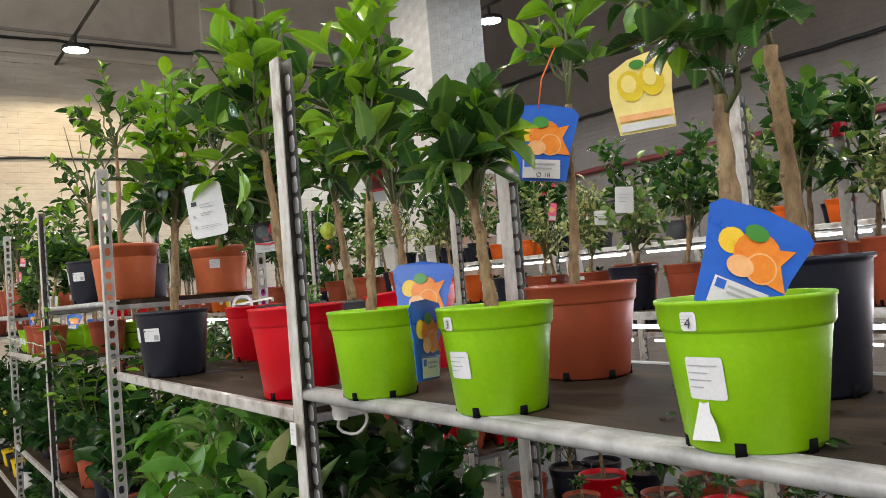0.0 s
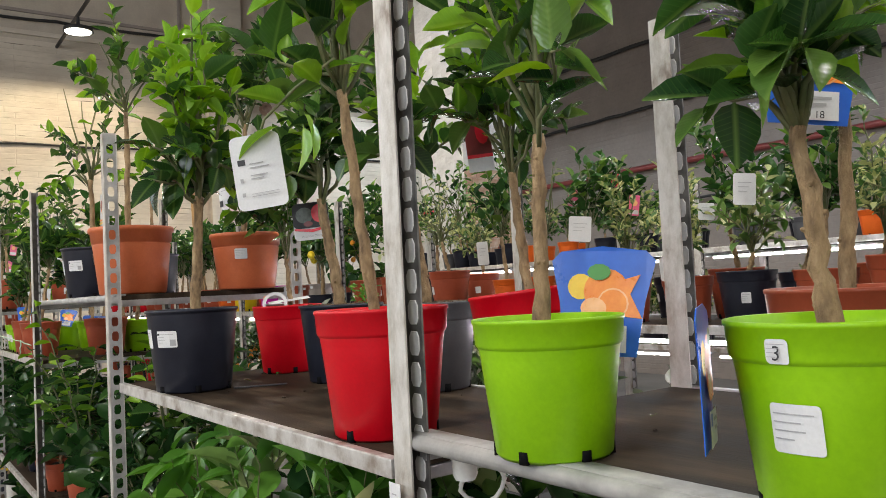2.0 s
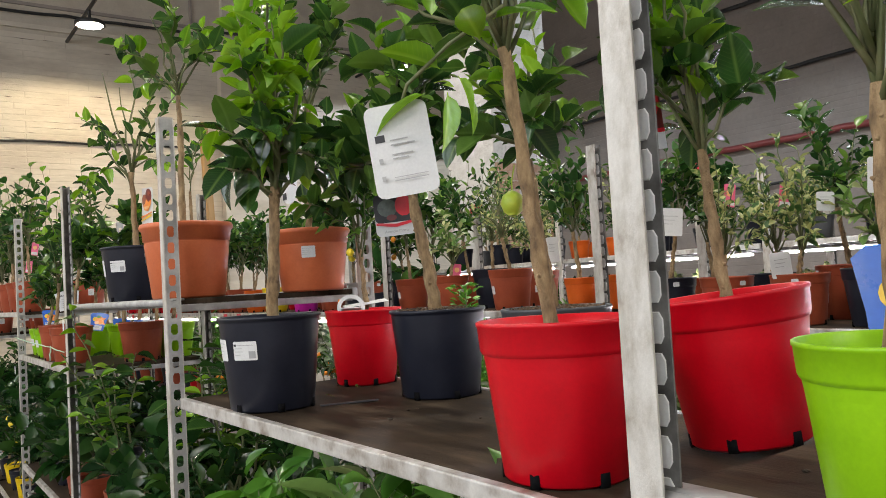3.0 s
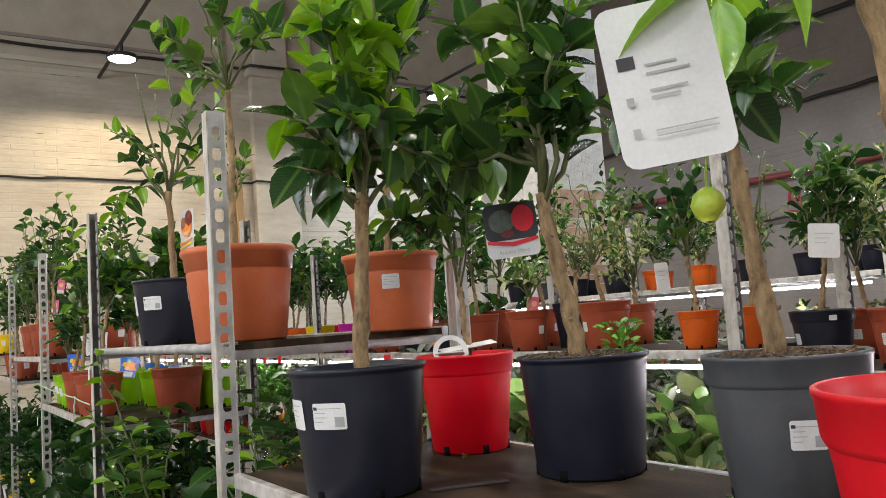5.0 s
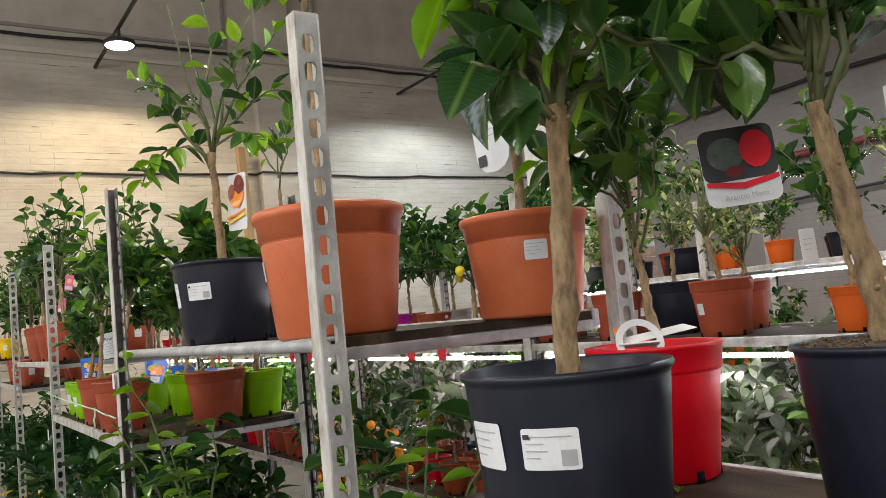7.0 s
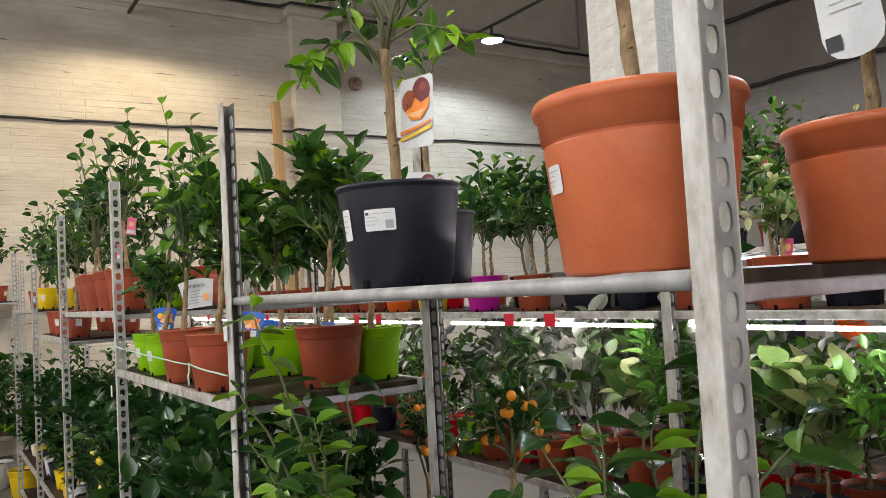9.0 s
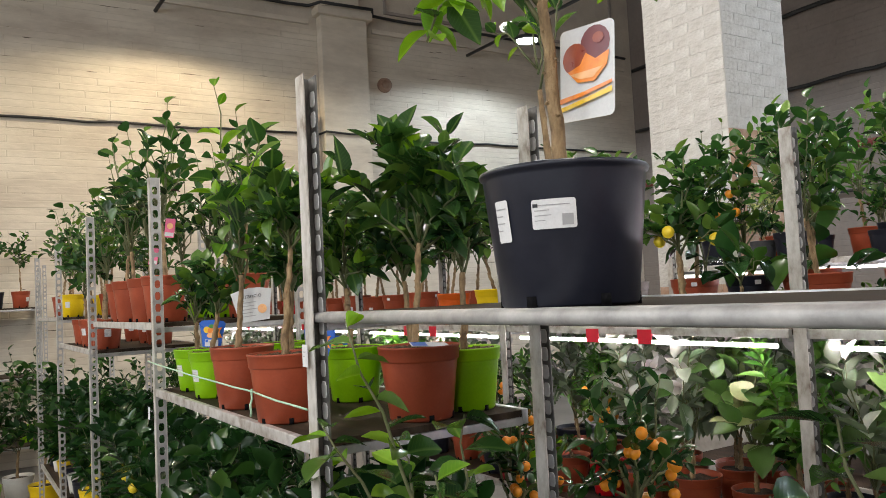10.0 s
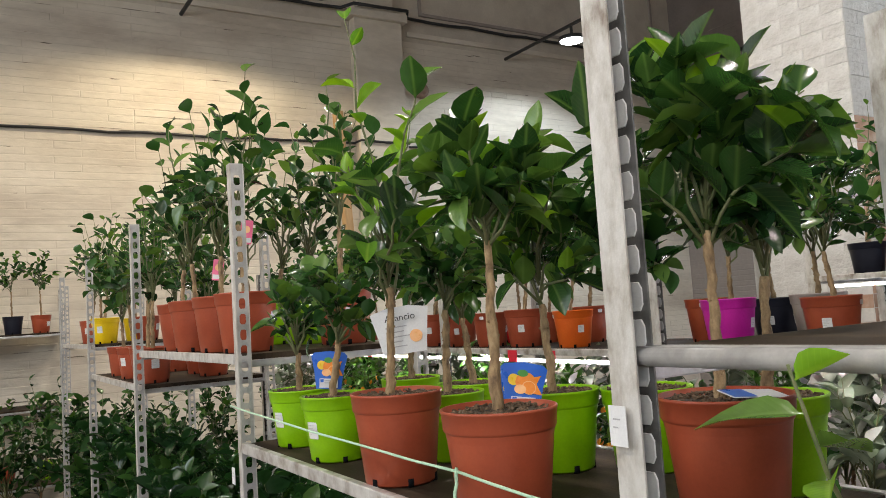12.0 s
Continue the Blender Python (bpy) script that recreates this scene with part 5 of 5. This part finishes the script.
for (x, y, z, w, h, tilt, turn) in ((1.97, 1.72, 1.70, 0.06, 0.085, 4, -38), (2.02, 2.02, 1.5, 0.06, 0.07, -5, -30), (1.98, 2.86, 1.6, 0.045, 0.09, -3, -20), (2.0, 2.36, 1.65, 0.075, 0.085, 5, -40), (0.88, 5.05, 1.75, 0.05, 0.05, 12, -30), (2.05, 1.9, 1.66, 0.05, 0.05, 3, -30)):
    card("plant_tag", pose(x, y, z, 0, tilt, turn), oblong(-w / 2, -h / 2, w / 2, h / 2, 0.006), PAPER, "plain white card tag on a small tree", "tag", 0.05, bars(-w * 0.3, h * 0.2, (w * 0.6, w * 0.5, w * 0.4), h * 0.14))
named = card("plant_tag", pose(0.72, 4.69, 1.53, 0, -6, -32), [(-0.055, 0.03), (-0.05, 0.005), (-0.04, -0.05), (0.04, -0.05), (0.05, 0.005), (0.055, 0.03), (0.02, 0.038), (-0.02, 0.038)][::-1], PAPER, "pale card tag with a fruit's name in script", "tag", 0.02, bars(-0.03, 0.0, (0.04, 0.034, 0.044, 0.03, 0.036), 0.009, 0.002) + [(disc(0.025, -0.02, 0.012), ORANGE_PALE)])
lettering("Arancio", 0.018, pose(0, -0.006, 0.012, 90), named)
bm_prints = [(oblong(-0.047, -0.014, 0.047, 0.052, 0.012), INK), (disc(-0.016, 0.02, 0.023, 14, 0.9), SLATE_INK), (disc(-0.008, -0.003, 0.012, 12, 0.6), MAROON_INK), (disc(0.022, 0.022, 0.02, 14, 1.2), RED_INK), ([(-0.045, -0.018), (0.0, -0.026), (0.045, -0.018), (0.045, -0.012), (0.0, -0.018), (-0.045, -0.012)], RED_INK)]
moro = card("plant_tag", pose(1.005, 2.351, 1.665, 0, -4, VIEW), oblong(-0.047, -0.045, 0.047, 0.052, 0.012), PAPER, "dark tag with red fruit and a white foot", "tag", 0.02, bm_prints)
lettering("Arancio Moro", 0.0095, pose(0, -0.004, -0.038, 90), moro, INK_GREY)
card("plant_tag", pose(0.93, 1.55, 1.725, 0, -5, VIEW), oblong(-0.022, -0.05, 0.022, 0.05, 0.004), MAROON_INK, "brown tag with a red fruit and pale foot", "tag", 0.02, [(disc(0.008, 0.02, 0.012, 12, 1.9), RED_INK), (oblong(-0.022, -0.05, 0.022, -0.024), PAPER), (oblong(-0.022, -0.026, 0.022, -0.02), RED_INK)])
mango = [(disc(0.016, 0.034, 0.024, 16, 0.95), MAROON_INK), (disc(-0.018, 0.02, 0.022, 16, 0.9), RUST_INK), (disc(0.022, 0.04, 0.009, 10, 0.8), RUST_INK), ([(-0.03, 0.004), (-0.012, -0.012), (0.016, -0.014), (0.036, 0.004), (0.04, 0.022), (0.018, 0.014), (0.002, 0.024), (-0.008, 0.01)], ORANGE_INK), ([(-0.026, 0.0), (-0.008, -0.008), (0.014, -0.009), (0.03, 0.003), (0.006, 0.001)], ORANGE_PALE),
         ([(-0.044, -0.036), (0.0, -0.03), (0.044, -0.02), (0.044, -0.016), (0.0, -0.025), (-0.044, -0.029)], ORANGE_INK), ([(-0.044, -0.047), (0.0, -0.04), (0.044, -0.031), (0.044, -0.024), (0.0, -0.034), (-0.044, -0.041)], YELLOW_INK)]
card("plant_tag", pose(0.728, 3.378, 1.80, 0, 4, -85), oblong(-0.046, -0.06, 0.046, 0.06, 0.008), PAPER, "white tag with dark and orange fruit print", "tag", 0.05, mango)
small = [([(x * 0.72, z * 0.8) for x, z in points], ink) for points, ink in mango]
card("plant_tag", pose(0.94, 3.705, 1.705, 0, 3, -48), oblong(-0.033, -0.05, 0.033, 0.05, 0.006), PAPER, "small pale tag with dark fruit print above a black pot", "tag", 0.04, small)
card("plant_tag", pose(0.965, 0.79, 1.748, 0, -6, VIEW) @ Matrix.Scale(1.22, 4), [(-0.036, -0.05), (0.036, -0.05), (0.04, 0.0), (0.046, 0.03), (0.02, 0.05), (-0.01, 0.044), (-0.036, 0.03), (-0.04, 0.0)], YELLOW_PALE, "yellow tag printed with lemons", "tag", 0.03, [(disc(-0.012, 0.01, 0.017, 12, 1.2), FRUIT["lemon"]), (disc(-0.014, 0.013, 0.01, 10, 1.2), YELLOW_PALE), (disc(0.016, 0.014, 0.016, 12, 1.3), FRUIT["lemon"]), (disc(0.014, 0.018, 0.009, 10, 1.3), YELLOW_PALE), (disc(0.0, 0.036, 0.01, 10, 0.6), GREEN_INK), (oblong(-0.034, -0.034, 0.034, -0.026), ORANGE_PALE), (oblong(-0.034, -0.047, 0.034, -0.037), PAPER)])
for (x, y, z) in ((2.15, 2.25, 1.72), (2.2, 2.1, 1.70), (2.12, 2.5, 1.78), (0.73, 5.62, 1.82), (0.75, 6.0, 1.74), (2.1, 3.6, 1.55)):
    card("plant_tag", pose(x, y, z, 0, 8, -30), oblong(-0.018, -0.035, 0.018, 0.035, 0.004), PINK_INK, "small pink plant tag on a stem", "tag", 0.03, [(disc(0, 0.008, 0.011), ORANGE_PALE), (oblong(-0.016, -0.03, 0.016, -0.016), PAPER)])
x, y, z = 1.01, 2.53, 1.462
bm = bmesh.new()
rows, r0, r1 = [], 0.039, 0.028
for q in range(15):
    a = math.pi * (q / 14 * 1.25 - 0.12)
    rows.append([bm.verts.new((r * math.cos(a), dy + 0.006 * math.cos(a), r * math.sin(a))) for r, dy in ((r0, -0.0006), (r1, -0.0006), (r1, 0.0006), (r0, 0.0006))])
for p, q in zip(rows, rows[1:]):
    for k in range(4):
        bm.faces.new((p[k], q[k], q[(k + 1) % 4], p[(k + 1) % 4]))
bm.faces.new(rows[0])
bm.faces.new(rows[-1][::-1])
bmesh.ops.recalc_face_normals(bm, faces=bm.faces)
handle = thing("cardboard_carrier", pose(x - 0.045, y - 0.02, z - 0.004, -20, 0, -38) @ Matrix.Scale(0.85, 4), "white cardboard plant-carrier loop standing in a red pot", "paper loop")
part("loop", bm, PAPER, handle)
part("print", box(-0.038, -0.0015, 0.012, -0.029, 0.0012, 0.026), ORANGE_INK, handle, "orange printed patch")
part("fold", box(-0.034, -0.012, -0.006, 0.03, 0.008, -0.003, 0.001), PAPER, handle, "folded white foot")
card("paper_slip", pose(x + 0.0, y - 0.012, z + 0.004, -80, -6, -14), oblong(-0.056, -0.016, 0.056, 0.016), PAPER, "white paper slip lying on the pot's rim", "paper")

# string along the green pots
knot = (0.585, 4.306, 1.339)
loop_of(bend((0.583, 5.34, 1.357), knot, random.Random(2), 8, 0.001, 0.004), 0.0022, STRING, "pale green string tied along the pots")
loop_of(bend(knot, (0.578, 3.985, 1.332), random.Random(4), 4, 0.001, 0.002), 0.0022, STRING, "pale green string tied along the pots")
loop_of(bend((0.584, 4.306, 1.344), (0.582, 4.312, 1.285), random.Random(5), 5, 0.002), 0.0026, STRING, "loose end of the green string")
for k in range(4):
    y = (1.32, 2.70, 4.0, 5.34)[k]
    card("post_label", pose(FRONT - 0.0215, y - 0.014, LEVELS1[k + 1] - 0.075, 0, 0, -90), oblong(-0.012, -0.02, 0.012, 0.02), PAPER, "white paper label stuck on a rack post", "label", 0, bars(-0.006, 0.006, (0.01, 0.007), 0.008))

for k, (x, y, tall) in enumerate(((0.66, 1.46, 0.34), (0.7, 1.66, 0.4), (0.66, 1.84, 0.42), (0.71, 2.02, 0.36), (0.65, 2.2, 0.36), (0.72, 2.42, 0.3), (0.92, 1.6, 0.34), (0.95, 1.9, 0.3), (0.9, 2.2, 0.3))):
    bush(pose(x, y, 0.72, 0, 0, 50 * k), "black", 0.12, 0.11, 0.12, tall, 60, 300 + k, 1.35, (LEAF_CREAM, LEAF_FRESH, LEAF_FRESH)[k % 3], 0.8, "broad-leaved plant with fresh green leaves in a black pot")
for x, y, stem, seed in ((1.29, 3.89, 0.82, 431), (1.32, 4.36, 0.72, 433)):
    potted_tree(pose(x, y, 0, 0, 0, 40), "brown", 0.24, 0.2, "band", stem, (0.01, 0.01), 0.011, 0.15, 0.3, 150, seed, 0.75, False, 2, 13, fruit="orange", fruits=15, material=LEAF_DEEP, narrow=0.85, label="kumquat tree with many ripe fruits standing between the racks")
card("plant_tag", pose(0.64, 2.25, 0.985, 0, 12, -40), oblong(-0.025, -0.04, 0.025, 0.04, 0.02), PAPER, "white rounded tag among the lower leaves", "tag", 0.03)
big = card("plant_tag", pose(0.92, 2.735, 1.795, 0, -6, -78), oblong(-0.034, -0.058, 0.034, 0.058, 0.028), PAPER, "large white card tag on a tall citrus stem", "tag", 0.06, bars(-0.02, 0.02, (0.04, 0.03, 0.036), 0.01) + [(oblong(-0.03, -0.045, -0.012, -0.027), INK)])
for x, y, z, kin, r in ((1.0, 1.932, 1.645, "lime", 0.023),):
    bm = lathe(bmesh.new(), [(0, -r * 1.12), (r * 0.35, -r * 0.98), (r * 0.75, -r * 0.68), (r, 0), (r * 0.78, r * 0.64), (r * 0.35, r * 0.96), (r * 0.1, r * 1.05), (0, r)], 20)
    tube(bm, [(0, 0, r), (0.003, 0.002, r + 0.02), (0.01, 0.0, r + 0.05)], 0.0016, 5)
    tagged(part("citrus_fruit", bm, FRUIT[kin], None, "unripe %s hanging from a citrus branch" % kin, True), "", "fruit").matrix_basis = pose(x, y, z)
tagged(part("plastic_strip", box(-0.06, -0.006, 0, 0.06, 0.006, 0.003, 0.001), INK, None, "thin black plastic strip lying on the deck"), "", "strip").matrix_basis = pose(0.81, 2.255, Z2 + 0.001, 0, 0, -18)
rng = random.Random(44)
mats = []
for k in range(60):
    a, r = rng.uniform(0, 6.28), rng.uniform(0.0, 0.03)
    p = Vector((r * math.cos(a), r * math.sin(a), rng.uniform(0.0, 0.05)))
    mats.append(Matrix.Translation(p) @ facing((math.cos(a), math.sin(a), rng.uniform(0.2, 1.2)), rng) @ Matrix.Scale(0.22, 4))
root = thing("weed", pose(1.03, 2.135, 1.447), "small green weed growing in a pot's soil", "weed")
stem = part("stem", tube(bmesh.new(), [(0, 0, -0.004), (0.002, 0, 0.02), (0, 0.002, 0.045)], 0.0015, 5), TWIG, root)
leaf_mass("foliage", mats, LEAF_FRESH, stem, "", 0.7)
for (x, y, z, way) in ((0.58, 1.595, 1.735, (-0.55, 0.45, -0.3)), (0.615, 1.575, 1.755, (0.3, -0.5, -1.2)), (0.6, 1.59, 1.765, (-0.7, 0.2, 0.35)), (0.625, 1.54, 1.79, (-0.6, -0.4, 0.3)), (0.63, 1.52, 1.81, (0.3, -0.7, 0.1)), (0.64, 1.632, 1.75, (0.1, 0.1, -1.0))):
    ob = new("leaf", BLADES_YOUNG[2])
    ob.parent = tag_twig
    ob.matrix_basis = Matrix.Translation((x, y, z)) @ facing(way, rng) @ Matrix.Scale(0.95, 4)
profile = pot_profile(0.081, 0.138)


def on_pot(x, y, z, turn, angle, height, profile):
    r = radius_at(profile, height) + 0.003
    a = radians(angle)
    return pose(x, y, z, 0, 0, turn) @ pose(r * math.cos(a), r * math.sin(a), height, 84, 0, angle + 90)


def torn_sticker(m, label):
    pts = [(-0.014, -0.022), (0.016, -0.02), (0.012, -0.006), (0.006, 0.004), (0.003, 0.02), (-0.004, 0.018), (-0.008, 0.002)]
    bm = bmesh.new()
    bm.faces.new([bm.verts.new((u, v, 0)) for u, v in pts])
    ob = part("torn_sticker", bm, PAPER, None, label)
    tagged(ob, "", "sticker").matrix_basis = m
    return ob


torn_sticker(on_pot(0.655, 0.44, Z1, 5, S - 62, 0.035, profile), "torn remains of a white sticker on a green pot")
for words, m in (("4", on_pot(0.655, 0.44, Z1, 5, S - 62, 0.114, profile)), ("3", on_pot(0.65, 0.803, Z1, 0, S - 56, 0.113, pot_profile(0.0775, 0.138)))):
    ob = lettering(words, 0.014, m, None)
    tagged(ob, "handwritten number on a pot's small sticker", "number")

# fallen leaves and crumbs on the decks
rng = random.Random(31)
for k in range(46):
    x, y = rng.uniform(0.66, 1.05), rng.uniform(0.1, 2.6)
    z = Z1 if y < 1.3 else Z2
    if 1.26 < y < 1.38:
        continue
    if k % 4 == 0:
        ob = new("fallen_leaf", BLADES[k % 6])
        ob.matrix_basis = pose(x, y, z + 0.006, rng.uniform(-8, 8), 0, rng.uniform(0, 360)) @ Matrix.Scale(0.24, 4)
        tagged(ob, "small fallen leaf on the plywood deck", "leaf", "fallen leaves")
    else:
        bm = bmesh.new()
        r = rng.uniform(0.0015, 0.004)
        bmesh.ops.create_icosphere(bm, subdivisions=1, radius=r, matrix=Matrix.Diagonal((1.3, 0.9, 0.6, 1)))
        ob = part("soil_crumb", bm, SOIL, None, "crumb of soil on the plywood deck")
        tagged(ob, "", "soil crumb", "soil crumbs").matrix_basis = pose(x, y, z + r * 0.5, 0, 0, k * 40)

# plants with long shoots leaning out of the lower deck
def shooting_plant(place, seed, tips, size):
    rng = random.Random(seed)
    root = thing("potted_plant", place, "leafy plant whose long shoots lean into the aisle", "potted plant")
    pot, profile, level = make_pot(root, "brown", 0.16, 0.14, "band", seed)
    bm, mats = bmesh.new(), []
    for tip, n in tips:
        line = bend((0, 0, level), tip, rng, 7, 0.012, -0.04)
        tube(bm, line, [0.004, 0.0038, 0.0036, 0.0033, 0.003, 0.0026, 0.002, 0.0014], 6)
        for j in range(n):
            u = 0.3 + 0.7 * (j + 0.5) / n
            q = min(int(u * 7), 6)
            p = line[q].lerp(line[q + 1], u * 7 - q)
            a = 2.4 * j
            way = Vector((math.cos(a), math.sin(a), rng.uniform(-0.3, 0.35)))
            mats.append(Matrix.Translation(p) @ facing(way, rng) @ Matrix.Scale(size * rng.uniform(0.75, 1.1), 4))
    stem = part("stem", bm, TWIG, root, "thin green shoots", True)
    for i, m in enumerate(mats):
        leaf = new("leaf", (BLADES if i % 3 else BLADES_YOUNG)[i % 6])
        leaf.parent = stem
        leaf.matrix_basis = m


shooting_plant(pose(0.72, 3.72, 0.72), 9, (((-0.155, 0.06, 0.775), 16), ((-0.16, 0.16, 0.6), 16), ((-0.1, -0.1, 0.55), 14), ((0.0, 0.2, 0.55), 16), ((-0.12, 0.3, 0.5), 14), ((0.06, 0.06, 0.6), 14), ((-0.16, -0.02, 0.45), 12)), 1.0)
shooting_plant(pose(0.84, 3.02, 0.72), 15, (((-0.04, 0.1, 0.66), 15), ((0.06, -0.08, 0.66), 15), ((-0.1, -0.02, 0.6), 14), ((0.1, 0.06, 0.58), 14), ((-0.02, 0.2, 0.56), 14), ((0.14, -0.16, 0.6), 14), ((-0.14, 0.12, 0.5), 13)), 1.05)

# lamp holder and coiled lead under the near deck
holder = thing("lamp_holder", pose(0.655, 1.268, 1.25, 0, 0, VIEW), "white plastic lamp holder with a coiled lead under the deck", "lamp holder")
part("socket", lathe(bmesh.new(), [(0.0, 0.0), (0.012, 0.0), (0.015, 0.006), (0.015, 0.022), (0.018, 0.026), (0.018, 0.04), (0.0, 0.042)], 20), POT["white"], holder, "white plastic socket", True)
part("lead", tube(bmesh.new(), [(0.02 + (0.026 + 0.004 * math.sin(q)) * math.cos(q * 0.5), 0.004 * math.sin(q), -0.006 + 0.022 * math.sin(q * 0.5)) for q in range(20)], 0.0028, 7), POT["white"], holder, "white coiled lead", True)
part("strap", tube(bmesh.new(), [(0, 0, 0.038), (0.006, 0, 0.044), (0.01, 0, 0.05)], 0.004, 7), POT["white"], holder, "", True)

# ---- bricks of the column ----
rng = random.Random(12)


def brick_data(length, bare):
    bm = box(0.0015, -0.0028, 0.0015, length - 0.0015, 0.01, 0.0735, 0.0022)
    data = bpy.data.meshes.new("brick")
    bm.to_mesh(data)
    bm.free()
    data.materials.append(BRICK_BARE if bare else COLUMN_PAINT)
    return data


SHAPES = {(n, bare): brick_data((0.128, 0.256)[n], bare) for n in (0, 1) for bare in (False, True)}
for side, m in (("south", pose(COL_X, COL_Y, 0)), ("west", pose(COL_X, COL_Y + COL_W, 0, 0, 0, -90))):
    for row in range(17, 69):
        u, n = 0.0, (1 if row % 2 else 0)
        sizes = (1, 1, 0) if n else (0, 1, 1)
        for k in sizes:
            bare = row < (33 if side == "south" else 20) and rng.random() < 0.8
            ob = new("brick", SHAPES[(k, bare)])
            ob.parent = column
            ob.matrix_basis = m @ pose(u, rng.uniform(-0.0015, 0.0016), row * 0.075, rng.uniform(-0.3, 0.3), rng.uniform(-0.5, 0.5), 0)
            u += (0.128, 0.256)[k]
